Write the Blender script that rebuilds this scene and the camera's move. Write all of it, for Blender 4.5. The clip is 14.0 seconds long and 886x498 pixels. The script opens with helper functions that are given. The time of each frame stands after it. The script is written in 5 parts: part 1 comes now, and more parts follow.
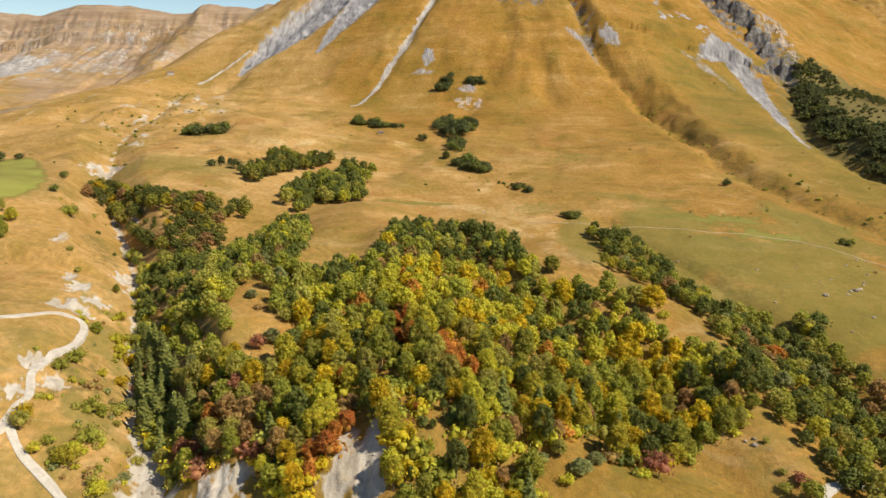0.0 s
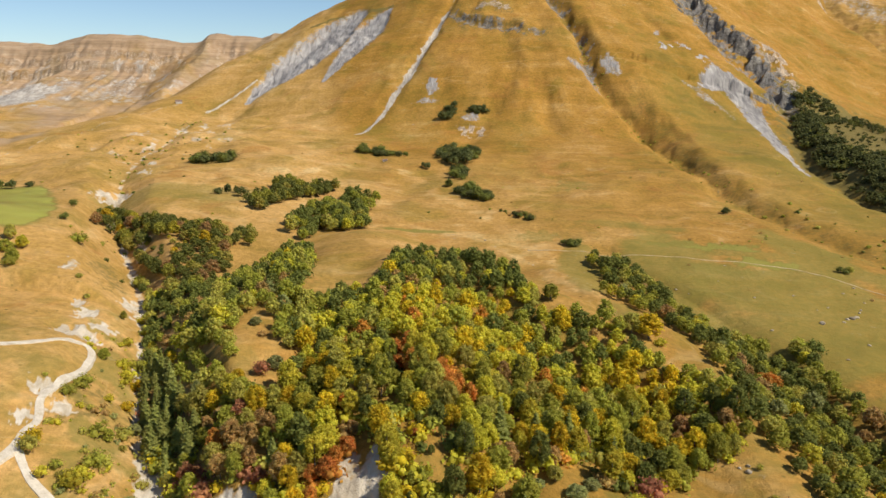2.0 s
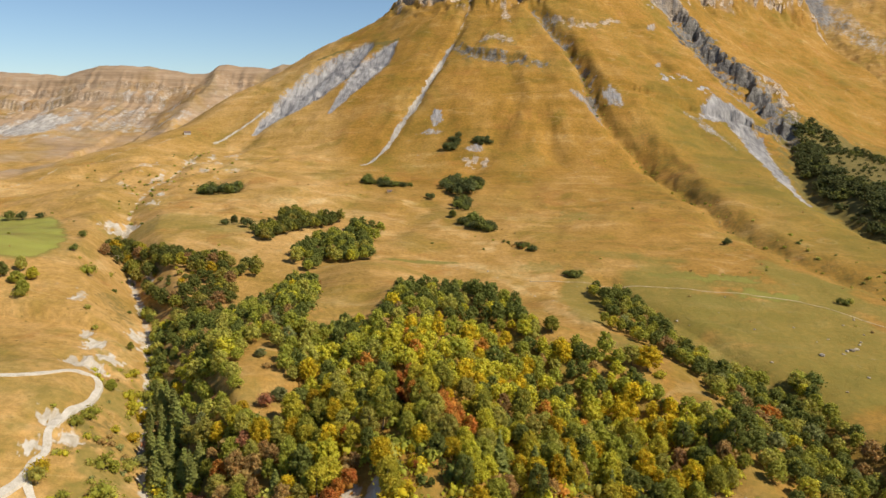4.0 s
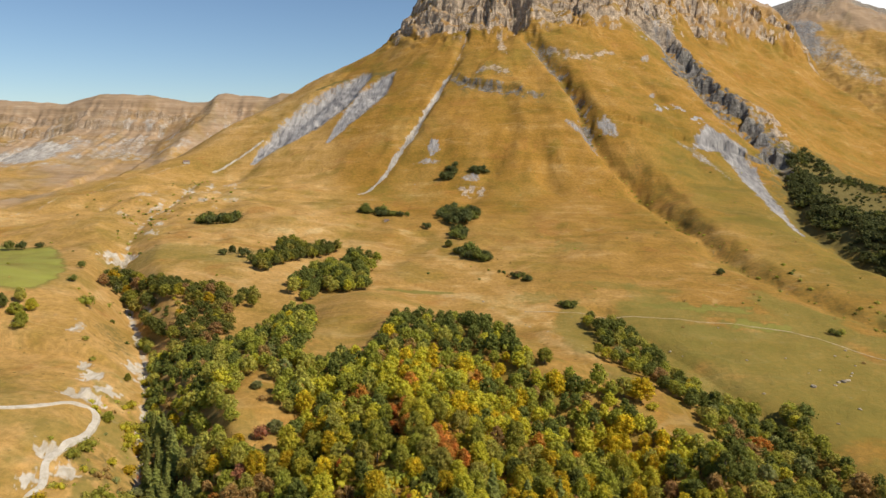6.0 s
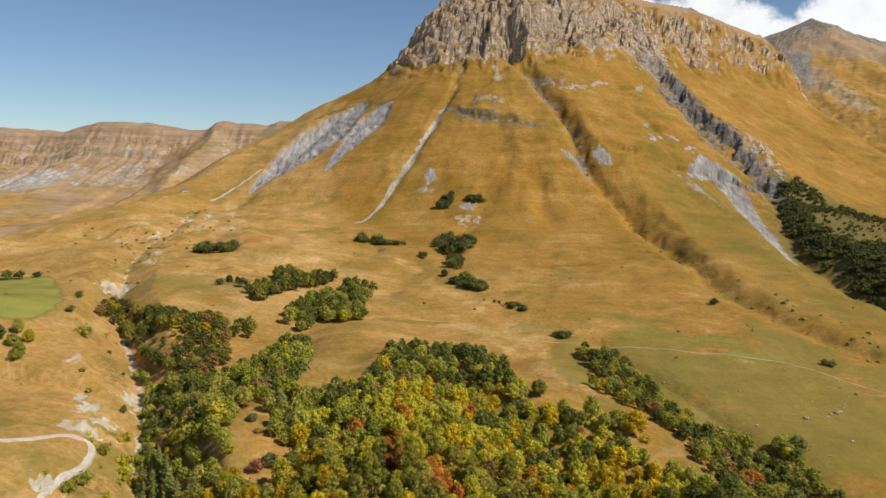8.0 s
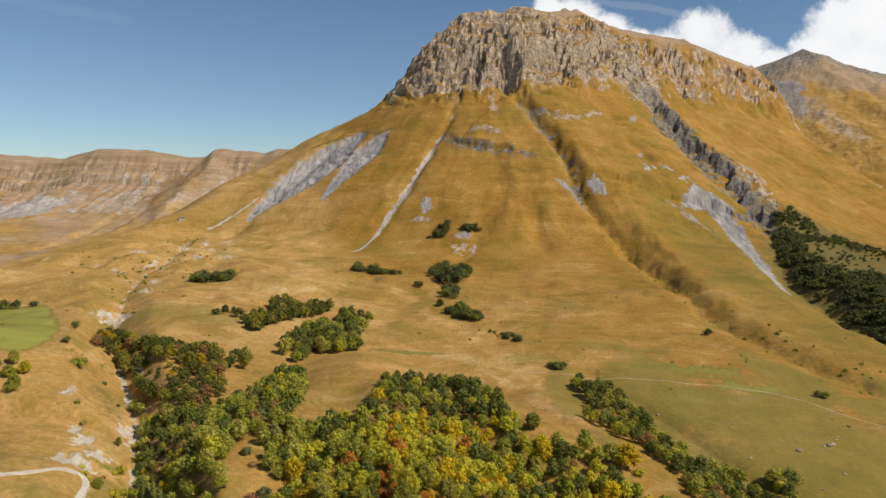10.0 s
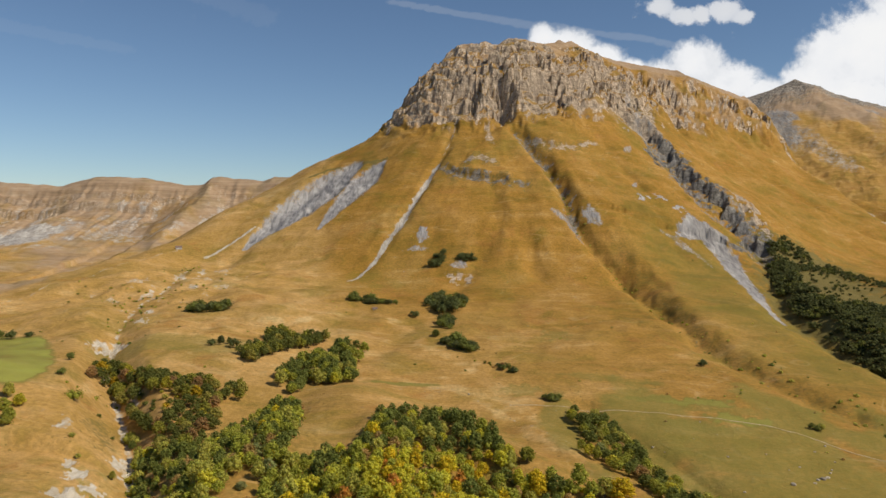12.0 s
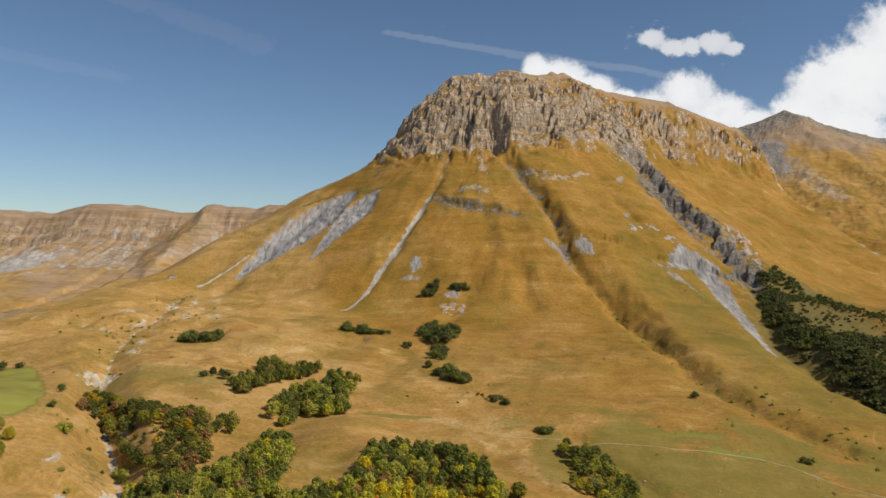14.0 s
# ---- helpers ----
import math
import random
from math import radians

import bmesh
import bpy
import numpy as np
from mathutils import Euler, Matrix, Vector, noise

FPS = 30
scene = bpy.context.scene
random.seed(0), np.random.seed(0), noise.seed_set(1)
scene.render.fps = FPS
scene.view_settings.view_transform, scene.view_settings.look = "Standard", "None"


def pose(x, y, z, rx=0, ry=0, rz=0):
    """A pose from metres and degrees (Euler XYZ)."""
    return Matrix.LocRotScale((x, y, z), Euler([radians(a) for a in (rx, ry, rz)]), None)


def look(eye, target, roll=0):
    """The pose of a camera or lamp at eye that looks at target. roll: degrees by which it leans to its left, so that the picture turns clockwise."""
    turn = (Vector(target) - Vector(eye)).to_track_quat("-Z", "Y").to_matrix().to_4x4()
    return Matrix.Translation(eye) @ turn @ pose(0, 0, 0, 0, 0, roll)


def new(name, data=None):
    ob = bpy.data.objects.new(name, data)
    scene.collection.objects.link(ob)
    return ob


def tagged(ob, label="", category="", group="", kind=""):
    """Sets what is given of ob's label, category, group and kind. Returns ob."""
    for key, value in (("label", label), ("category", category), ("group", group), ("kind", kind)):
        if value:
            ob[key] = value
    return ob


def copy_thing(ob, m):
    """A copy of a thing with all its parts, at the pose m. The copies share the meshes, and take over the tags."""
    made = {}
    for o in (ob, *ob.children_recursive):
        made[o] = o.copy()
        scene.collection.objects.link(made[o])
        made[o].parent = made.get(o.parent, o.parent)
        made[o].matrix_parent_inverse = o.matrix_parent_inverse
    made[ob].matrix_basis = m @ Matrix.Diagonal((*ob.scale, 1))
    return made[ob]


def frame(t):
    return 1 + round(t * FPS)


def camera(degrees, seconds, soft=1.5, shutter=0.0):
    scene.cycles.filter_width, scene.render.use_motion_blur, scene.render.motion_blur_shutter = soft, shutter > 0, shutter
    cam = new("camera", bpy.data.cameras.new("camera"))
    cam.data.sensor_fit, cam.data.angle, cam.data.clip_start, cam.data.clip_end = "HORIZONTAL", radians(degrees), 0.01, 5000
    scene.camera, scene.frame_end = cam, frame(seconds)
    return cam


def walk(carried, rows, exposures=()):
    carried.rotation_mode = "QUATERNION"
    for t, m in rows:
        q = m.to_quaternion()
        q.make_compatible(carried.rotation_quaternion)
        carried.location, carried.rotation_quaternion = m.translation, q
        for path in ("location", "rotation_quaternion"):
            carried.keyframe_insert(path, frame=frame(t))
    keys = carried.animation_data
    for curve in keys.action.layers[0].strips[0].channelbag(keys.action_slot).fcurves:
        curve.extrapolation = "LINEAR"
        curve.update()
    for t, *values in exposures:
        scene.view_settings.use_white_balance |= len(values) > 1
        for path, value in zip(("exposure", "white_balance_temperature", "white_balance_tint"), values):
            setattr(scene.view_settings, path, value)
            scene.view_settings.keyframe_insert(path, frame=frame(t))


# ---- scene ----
cam = camera(63.08, 14.0)
PATH = [
    (0, (0.00, 0.00, 140.00), (-0.00, 96.59, 114.12), -0.00),
    (0.5, (0.51, -1.79, 140.70), (0.45, 95.03, 115.68), 0.03),
    (1, (1.01, -3.50, 141.47), (0.89, 93.53, 117.31), 0.03),
    (1.5, (1.49, -5.14, 142.32), (1.30, 92.10, 118.98), 0.02),
    (2, (1.97, -6.70, 143.22), (1.31, 90.74, 120.75), 0.01),
    (2.5, (2.44, -8.20, 144.18), (1.19, 89.44, 122.63), -0.03),
    (3, (2.90, -9.64, 145.17), (1.40, 88.20, 124.56), -0.07),
    (5.5, (5.01, -16.09, 150.52), (3.80, 82.60, 134.44), -0.00),
    (6, (5.39, -17.26, 151.63), (4.25, 81.58, 136.42), 0.01),
    (6.5, (5.75, -18.39, 152.73), (4.69, 80.57, 138.42), 0.04),
    (7, (6.11, -19.50, 153.84), (5.14, 79.59, 140.40), 0.05),
    (7.5, (6.45, -20.57, 154.94), (5.57, 78.63, 142.37), 0.05),
    (8, (6.77, -21.63, 156.04), (5.99, 77.68, 144.34), 0.08),
    (10.5, (8.19, -26.61, 161.41), (7.96, 73.13, 154.21), 0.21),
    (11, (8.43, -27.57, 162.47), (8.31, 72.24, 156.19), 0.22),
    (11.5, (8.66, -28.51, 163.53), (8.66, 71.35, 158.17), 0.25),
    (12, (8.88, -29.44, 164.59), (8.99, 70.46, 160.15), 0.28),
    (12.5, (9.09, -30.36, 165.66), (9.31, 69.58, 162.15), 0.32),
    (13, (9.28, -31.27, 166.74), (9.65, 68.70, 164.16), 0.36),
    (13.5, (9.47, -32.17, 167.84), (10.04, 67.81, 166.19), 0.40),
    (14, (9.65, -33.06, 168.96), (10.59, 66.93, 168.23), 0.45),
]
walk(cam, [(t, look(eye, target, roll)) for t, eye, target, roll in PATH], [(0, 0.42), (3, 0.37), (7, 0.18), (10.5, 0.03), (14, -0.05)])

# ---- world, sun ----
SUN_EL, SUN_AZ = 46.0, 114.0  # degrees above the horizon; degrees clockwise from +y
world = bpy.data.worlds.new("world")
scene.world = world
world.use_nodes = True
wn = world.node_tree.nodes
wl = world.node_tree.links
wn.clear()
w_out = wn.new("ShaderNodeOutputWorld")
w_bg = wn.new("ShaderNodeBackground")
w_sky = wn.new("ShaderNodeTexSky")
w_sky.sky_type = "NISHITA"
w_sky.sun_disc = False
w_sky.sun_elevation = radians(SUN_EL)
w_sky.sun_rotation = radians(SUN_AZ)
w_sky.altitude = 1500
w_sky.air_density = 1.0
w_sky.dust_density = 0.45
w_sky.ozone_density = 1.4
w_bg.inputs["Strength"].default_value = 0.088
w_tint = wn.new("ShaderNodeMix")
w_tint.data_type, w_tint.blend_type = "RGBA", "MULTIPLY"
w_tint.inputs[0].default_value = 1.0
w_tint.inputs[7].default_value = (0.81, 0.887, 0.945, 1)
wl.new(w_sky.outputs[0], w_tint.inputs[6])
wl.new(w_tint.outputs[2], w_bg.inputs["Color"])
wl.new(w_bg.outputs[0], w_out.inputs["Surface"])
sun_data = bpy.data.lights.new("sun", "SUN")
sun_data.energy = 4.15
sun_data.angle = radians(0.53)
sun_data.color = (1.0, 0.93, 0.80)
sun = new("sun", sun_data)
_a, _e = radians(SUN_AZ), radians(SUN_EL)
sun.matrix_world = look((math.sin(_a) * math.cos(_e) * 900, math.cos(_a) * math.cos(_e) * 900, math.sin(_e) * 900), (0, 0, 0))

# ---- materials ----
class Nodes:
    """A short way to write node trees."""

    def __init__(self, tree):
        self.tree, self.nodes, self.links = tree, tree.nodes, tree.links

    def put(self, node, key, value):
        if isinstance(value, bpy.types.NodeSocket):
            self.links.new(value, node.inputs[key])
        elif value is not None:
            node.inputs[key].default_value = value

    def attr(self, name, out="Fac"):
        a = self.nodes.new("ShaderNodeAttribute")
        a.attribute_name = name
        return a.outputs[out]

    def place(self):
        return self.nodes.new("ShaderNodeNewGeometry").outputs["Position"]

    def stretch(self, vec, scale, turn=(0, 0, 0)):
        m = self.nodes.new("ShaderNodeMapping")
        self.put(m, "Vector", vec)
        m.inputs["Scale"].default_value = scale
        m.inputs["Rotation"].default_value = turn
        return m.outputs[0]

    def noise(self, vec, size, detail=3.0, rough=0.55, distort=0.0, out=0):
        t = self.nodes.new("ShaderNodeTexNoise")
        self.put(t, "Vector", vec)
        t.inputs["Scale"].default_value = 1.0 / size
        t.inputs["Detail"].default_value = detail
        t.inputs["Roughness"].default_value = rough
        t.inputs["Distortion"].default_value = distort
        return t.outputs[out]

    def cells(self, vec, size, out="Distance", feature="F1"):
        t = self.nodes.new("ShaderNodeTexVoronoi")
        t.feature = feature
        self.put(t, "Vector", vec)
        t.inputs["Scale"].default_value = 1.0 / size
        return t.outputs[out]

    def math(self, op, a, b=0.0, c=0.0):
        m = self.nodes.new("ShaderNodeMath")
        m.operation = op
        for k, v in enumerate((a, b, c)):
            self.put(m, k, v)
        return m.outputs[0]

    def step(self, v, lo, hi, to_lo=0.0, to_hi=1.0):
        m = self.nodes.new("ShaderNodeMapRange")
        m.interpolation_type = "SMOOTHSTEP"
        for k, x in enumerate((v, lo, hi, to_lo, to_hi)):
            self.put(m, k, x)
        return m.outputs[0]

    def mix(self, fac, a, b, blend="MIX"):
        m = self.nodes.new("ShaderNodeMix")
        m.data_type, m.blend_type = "RGBA", blend
        self.put(m, 0, fac)
        self.put(m, 6, (*a, 1) if isinstance(a, tuple) else a)
        self.put(m, 7, (*b, 1) if isinstance(b, tuple) else b)
        return m.outputs[2]

    def ramp(self, v, *stops):
        r = self.nodes.new("ShaderNodeValToRGB")
        self.put(r, 0, v)
        while len(r.color_ramp.elements) < len(stops):
            r.color_ramp.elements.new(0.5)
        for e, (p, c) in zip(r.color_ramp.elements, stops):
            e.position, e.color = p, (*c, 1)
        return r.outputs[0]

    def bump(self, h, strength, distance, normal=None):
        m = self.nodes.new("ShaderNodeBump")
        self.put(m, "Strength", strength)
        m.inputs["Distance"].default_value = distance
        self.put(m, "Height", h)
        self.put(m, "Normal", normal)
        return m.outputs[0]

    def tint(self, col, hue, sat, val):
        h = self.nodes.new("ShaderNodeHueSaturation")
        self.put(h, "Hue", hue)
        self.put(h, "Saturation", sat)
        self.put(h, "Value", val)
        self.put(h, "Color", col)
        return h.outputs[0]


def material(name, rough=0.9):
    m = bpy.data.materials.new(name)
    m.use_nodes = True
    m.node_tree.nodes.clear()
    k = Nodes(m.node_tree)
    out = k.nodes.new("ShaderNodeOutputMaterial")
    b = k.nodes.new("ShaderNodeBsdfPrincipled")
    b.inputs["Roughness"].default_value = rough
    b.inputs["Specular IOR Level"].default_value = 0.15
    k.links.new(b.outputs[0], out.inputs["Surface"])
    return m, k, b


def land_material(name):
    m, k, b = material(name, 0.95)
    p = k.place()
    big, mid, fine, grit = k.noise(p, 95, 4), k.noise(p, 17, 4, 0.6), k.noise(p, 3.2, 3, 0.6), k.noise(p, 0.75, 3, 0.65)
    streak = k.noise(k.stretch(p, (0.010, 0.045, 0.07), (0, 0, 0.15)), 1.0, 4, 0.6, 0.6)
    tone = k.attr("tone")
    # dry grass
    v = k.math("ADD", k.math("MULTIPLY", big, 0.5), k.math("MULTIPLY", streak, 0.5))
    v = k.math("ADD", v, k.math("MULTIPLY", k.math("SUBTRACT", mid, 0.5), 0.35))
    terrace = k.noise(k.stretch(p, (0.012, 0.012, 0.42)), 1.0, 3, 0.6, 0.5)
    v = k.math("ADD", v, k.math("MULTIPLY", k.math("SUBTRACT", terrace, 0.5), 0.10))
    v = k.math("ADD", v, k.math("MULTIPLY", k.attr("fall"), 0.065))
    upper = k.ramp(v, (0.28, (0.205, 0.132, 0.021)), (0.42, (0.325, 0.174, 0.028)), (0.55, (0.40, 0.207, 0.040)), (0.68, (0.49, 0.280, 0.080)))
    lower = k.ramp(v, (0.30, (0.33, 0.20, 0.045)), (0.44, (0.46, 0.264, 0.071)), (0.57, (0.56, 0.327, 0.110)), (0.70, (0.66, 0.437, 0.183)))
    grass = k.mix(tone, upper, lower)
    olive = k.step(k.noise(p, 60, 5, 0.6, 0.5), 0.52, 0.66)
    grass = k.mix(k.math("MULTIPLY", olive, 0.5), grass, (0.235, 0.165, 0.022))
    russet = k.step(k.noise(p, 44, 5, 0.62, 0.8), 0.56, 0.70)
    grass = k.mix(k.math("MULTIPLY", russet, 0.5), grass, (0.38, 0.165, 0.04))
    grass = k.mix(k.step(k.math("ADD", k.math("MULTIPLY", fine, 0.6), k.math("MULTIPLY", grit, 0.4)), 0.36, 0.62, 0.0, 0.62), grass, k.tint(grass, 0.505, 1.0, 0.52))
    # thin trodden lines along the slope
    line = k.math("ABSOLUTE", k.math("SUBTRACT", k.noise(k.stretch(p, (0.007, 0.014, 0.05), (0, 0, 0.25)), 1.0, 2, 0.5, 0.6), 0.5))
    line = k.math("MULTIPLY", k.step(line, 0.003, 0.011, 1.0, 0.0), k.step(k.noise(p, 55, 2), 0.47, 0.58))
    grass = k.mix(k.math("MULTIPLY", line, 0.18), grass, (0.60, 0.44, 0.22))
    tufts = k.step(k.cells(p, 5.5), 0.10, 0.20, 1.0, 0.0)
    tufts = k.math("MULTIPLY", tufts, k.step(k.noise(p, 38, 3), 0.50, 0.60))
    grass = k.mix(k.math("MULTIPLY", tufts, 0.7), grass, (0.10, 0.085, 0.018))
    # bare brown heath; the paler tan of far ridge and apron carries haze
    grass = k.mix(k.step(k.math("ADD", k.attr("earth_haze"), k.math("MULTIPLY", k.math("SUBTRACT", mid, 0.5), 0.4)), 0.2, 0.9), grass, k.ramp(k.math("ADD", k.math("MULTIPLY", v, 0.45), k.math("MULTIPLY", k.math("ADD", k.math("MULTIPLY", k.attr("strata"), k.math("SUBTRACT", k.noise(k.stretch(p, (0.004, 0.004, 0.11)), 1.0, 4, 0.65, 0.4), 0.5)), 0.5), 0.40)), (0.30, (0.235, 0.16, 0.095)), (0.44, (0.355, 0.24, 0.145)), (0.54, (0.43, 0.315, 0.205)), (0.64, (0.53, 0.44, 0.33))))
    # green grass
    green = k.attr("green")
    g = k.step(k.math("ADD", green, k.math("MULTIPLY", k.math("SUBTRACT", fine, 0.5), 0.25)), 0.08, 0.95)
    lush = k.mix(mid, (0.16, 0.145, 0.026), (0.225, 0.185, 0.042))
    lush = k.mix(k.step(green, 0.72, 0.92), lush, k.mix(mid, (0.27, 0.28, 0.045), (0.34, 0.32, 0.07)))
    col = k.mix(g, grass, lush)
    # scrubby dark turf
    scrub = k.attr("scrub")
    s = k.step(k.math("ADD", scrub, k.math("MULTIPLY", k.math("SUBTRACT", fine, 0.5), 0.7)), 0.30, 0.75)
    col = k.mix(s, col, k.mix(grit, (0.095, 0.080, 0.022), (0.24, 0.175, 0.052)))
    # bare rock, grey slabs with tan faces; crevice shade painted where the bump dips
    rock = k.attr("rock")
    r = k.step(k.math("ADD", rock, k.math("MULTIPLY", k.math("ADD", k.math("SUBTRACT", fine, 0.5), k.math("SUBTRACT", mid, 0.5)), 1.05)), 0.26, 0.80)
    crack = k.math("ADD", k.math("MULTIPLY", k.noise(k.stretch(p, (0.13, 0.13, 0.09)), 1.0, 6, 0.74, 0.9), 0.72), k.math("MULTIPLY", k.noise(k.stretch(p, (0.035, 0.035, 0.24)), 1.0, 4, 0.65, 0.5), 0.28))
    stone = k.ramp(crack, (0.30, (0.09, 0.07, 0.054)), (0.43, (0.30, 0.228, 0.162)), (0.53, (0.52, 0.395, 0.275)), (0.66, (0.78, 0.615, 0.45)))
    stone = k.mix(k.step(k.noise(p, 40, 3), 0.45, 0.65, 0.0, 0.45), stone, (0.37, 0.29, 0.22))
    # darker grey rock, also carrying painted shade of the gorge and bands
    stone = k.mix(k.attr("slate_shade"), stone, k.ramp(crack, (0.32, (0.06, 0.054, 0.047)), (0.48, (0.165, 0.148, 0.127)), (0.64, (0.37, 0.335, 0.285))))
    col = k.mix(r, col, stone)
    # pale scree, marl and gravel
    pale = k.attr("pale")
    q = k.step(k.math("ADD", pale, k.math("MULTIPLY", k.math("ADD", k.math("SUBTRACT", fine, 0.5), k.math("SUBTRACT", mid, 0.5)), 1.05)), 0.26, 0.80)
    runs = k.noise(k.stretch(p, (0.16, 0.05, 0.03), (0, 0, -0.7)), 1.0, 5, 0.65, 0.6)
    marl = k.ramp(runs, (0.32, (0.15, 0.14, 0.14)), (0.46, (0.29, 0.265, 0.25)), (0.60, (0.41, 0.38, 0.35)), (0.78, (0.57, 0.53, 0.475)))
    marl = k.mix(k.attr("warm"), marl, k.mix(k.step(runs, 0.3, 0.72), (0.36, 0.295, 0.21), (0.64, 0.565, 0.46)))
    marl = k.mix(k.math("MULTIPLY", k.attr("slate_shade"), 0.7), marl, k.tint(marl, 0.5, 0.9, 0.58))
    col = k.mix(q, col, marl)
    b.inputs["Base Color"].default_value = (0.3, 0.2, 0.05, 1)
    k.put(b, "Base Color", col)
    h = k.math("ADD", k.math("MULTIPLY", fine, 0.6), k.math("MULTIPLY", mid, 1.2))
    nrm = k.bump(k.math("ADD", h, k.math("MULTIPLY", grit, 0.35)), 0.7, 1.4)
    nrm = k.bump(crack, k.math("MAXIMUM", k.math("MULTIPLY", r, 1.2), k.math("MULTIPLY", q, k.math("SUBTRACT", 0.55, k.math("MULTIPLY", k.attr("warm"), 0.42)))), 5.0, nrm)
    k.put(b, "Normal", nrm)
    return m


mat_land = land_material("dry_grass_and_rock")


def leaf_material(name, colour, spread=0.014, dark=0.7):
    m, k, b = material(name, 0.75)
    rnd = k.nodes.new("ShaderNodeObjectInfo").outputs["Random"]
    isl = k.nodes.new("ShaderNodeNewGeometry").outputs["Random Per Island"]
    p = k.place()
    clump = k.noise(p, 2.6, 2)
    base = k.tint((*colour, 1), k.math("ADD", 0.5 - spread, k.math("ADD", k.math("MULTIPLY", rnd, spread), k.math("MULTIPLY", k.noise(p, 9, 1), spread))), 1.0, k.math("ADD", 0.62, k.math("ADD", k.math("MULTIPLY", rnd, 0.3), k.math("MULTIPLY", k.noise(p, 13, 1), 0.46))))
    deep = k.tint(base, 0.51, 1.0, dark)
    col = k.mix(k.step(clump, 0.35, 0.65), deep, base)
    col = k.tint(col, k.math("ADD", 0.493, k.math("MULTIPLY", isl, 0.014)), 1.0, k.math("ADD", 0.84, k.math("MULTIPLY", isl, 0.32)))
    k.put(b, "Base Color", col)
    t = k.nodes.new("ShaderNodeBsdfTranslucent")
    k.put(t, "Color", col)
    mx = k.nodes.new("ShaderNodeMixShader")
    mx.inputs[0].default_value = 0.48
    k.links.new(b.outputs[0], mx.inputs[1])
    k.links.new(t.outputs[0], mx.inputs[2])
    out = [n for n in k.nodes if n.bl_idname == "ShaderNodeOutputMaterial"][0]
    k.links.new(mx.outputs[0], out.inputs["Surface"])
    return m


LEAVES = {
    "deep": leaf_material("leaves_dark_green", (0.235, 0.24, 0.052)),
    "green": leaf_material("leaves_green", (0.435, 0.40, 0.06)),
    "olive": leaf_material("leaves_olive", (0.52, 0.445, 0.09)),
    "lime": leaf_material("leaves_yellow_green", (0.66, 0.55, 0.058)),
    "yellow": leaf_material("leaves_yellow", (0.75, 0.52, 0.034), 0.015, 0.6),
    "orange": leaf_material("leaves_orange", (0.74, 0.31, 0.065), 0.02, 0.6),
    "red": leaf_material("leaves_red", (0.52, 0.21, 0.11), 0.015, 0.6),
    "brown": leaf_material("leaves_brown", (0.56, 0.335, 0.12), 0.02, 0.6),
    "needle": leaf_material("needles_dark_green", (0.36, 0.36, 0.09), 0.012),
    # dark green with the shade of gully wood and thickets in the colour
    "pine": leaf_material("leaves_shaded_dark_green", (0.165, 0.172, 0.055), 0.012),
    "sage": leaf_material("leaves_grey_green", (0.36, 0.35, 0.12)),
}

mat_bark, k, b = material("bark", 0.95)
k.put(b, "Base Color", k.ramp(k.noise(k.stretch(k.place(), (3, 3, 0.6)), 1.0, 3), (0.3, (0.06, 0.045, 0.035)), (0.7, (0.22, 0.18, 0.14))))

mat_road, k, b = material("gravel_road", 0.95)
p = k.place()
v = k.math("ADD", k.math("MULTIPLY", k.noise(p, 4, 4), 0.6), k.math("MULTIPLY", k.noise(p, 0.6, 2), 0.4))
c = k.ramp(v, (0.3, (0.42, 0.35, 0.26)), (0.55, (0.58, 0.51, 0.41)), (0.8, (0.70, 0.64, 0.55)))
k.put(b, "Base Color", k.mix(k.math("MULTIPLY", k.step(k.noise(p, 2.2, 3), 0.55, 0.7), 0.35), c, (0.36, 0.27, 0.13)))
k.put(b, "Normal", k.bump(k.noise(p, 0.5, 3), 0.5, 0.2))

mat_path, k, b = material("trodden_earth", 0.95)
p = k.place()
k.put(b, "Base Color", k.ramp(k.math("ADD", k.math("MULTIPLY", k.noise(p, 5, 3), 0.6), k.math("MULTIPLY", k.noise(p, 0.8, 3), 0.4)), (0.35, (0.34, 0.24, 0.11)), (0.55, (0.48, 0.37, 0.21)), (0.7, (0.60, 0.50, 0.34))))

mat_stone, k, b = material("pale_limestone", 0.95)
p = k.place()
k.put(b, "Base Color", k.ramp(k.math("ADD", k.math("MULTIPLY", k.noise(p, 1.4, 4), 0.7), k.math("MULTIPLY", k.nodes.new("ShaderNodeObjectInfo").outputs["Random"], 0.3)), (0.3, (0.24, 0.19, 0.13)), (0.55, (0.42, 0.345, 0.25)), (0.8, (0.58, 0.49, 0.37))))
k.put(b, "Normal", k.bump(k.noise(p, 0.7, 4), 0.7, 0.3))

mat_wall, k, b = material("hut_wall", 0.9)
k.put(b, "Base Color", k.ramp(k.noise(k.place(), 1.2, 3), (0.3, (0.45, 0.40, 0.33)), (0.7, (0.62, 0.58, 0.50))))
mat_roof, k, b = material("hut_roof", 0.7)
k.put(b, "Base Color", k.ramp(k.noise(k.place(), 0.8, 3), (0.3, (0.16, 0.10, 0.08)), (0.7, (0.30, 0.20, 0.15))))

# ---- the lie of the land ----
def _hash(ix, iy, seed):
    h = (ix.astype(np.int64) * 374761393 + iy.astype(np.int64) * 668265263 + seed * 974634777) & 0xFFFFFFFF
    h = ((h ^ (h >> 13)) * 1274126177) & 0xFFFFFFFF
    return ((h ^ (h >> 16)) & 0xFFFF) / 65535.0


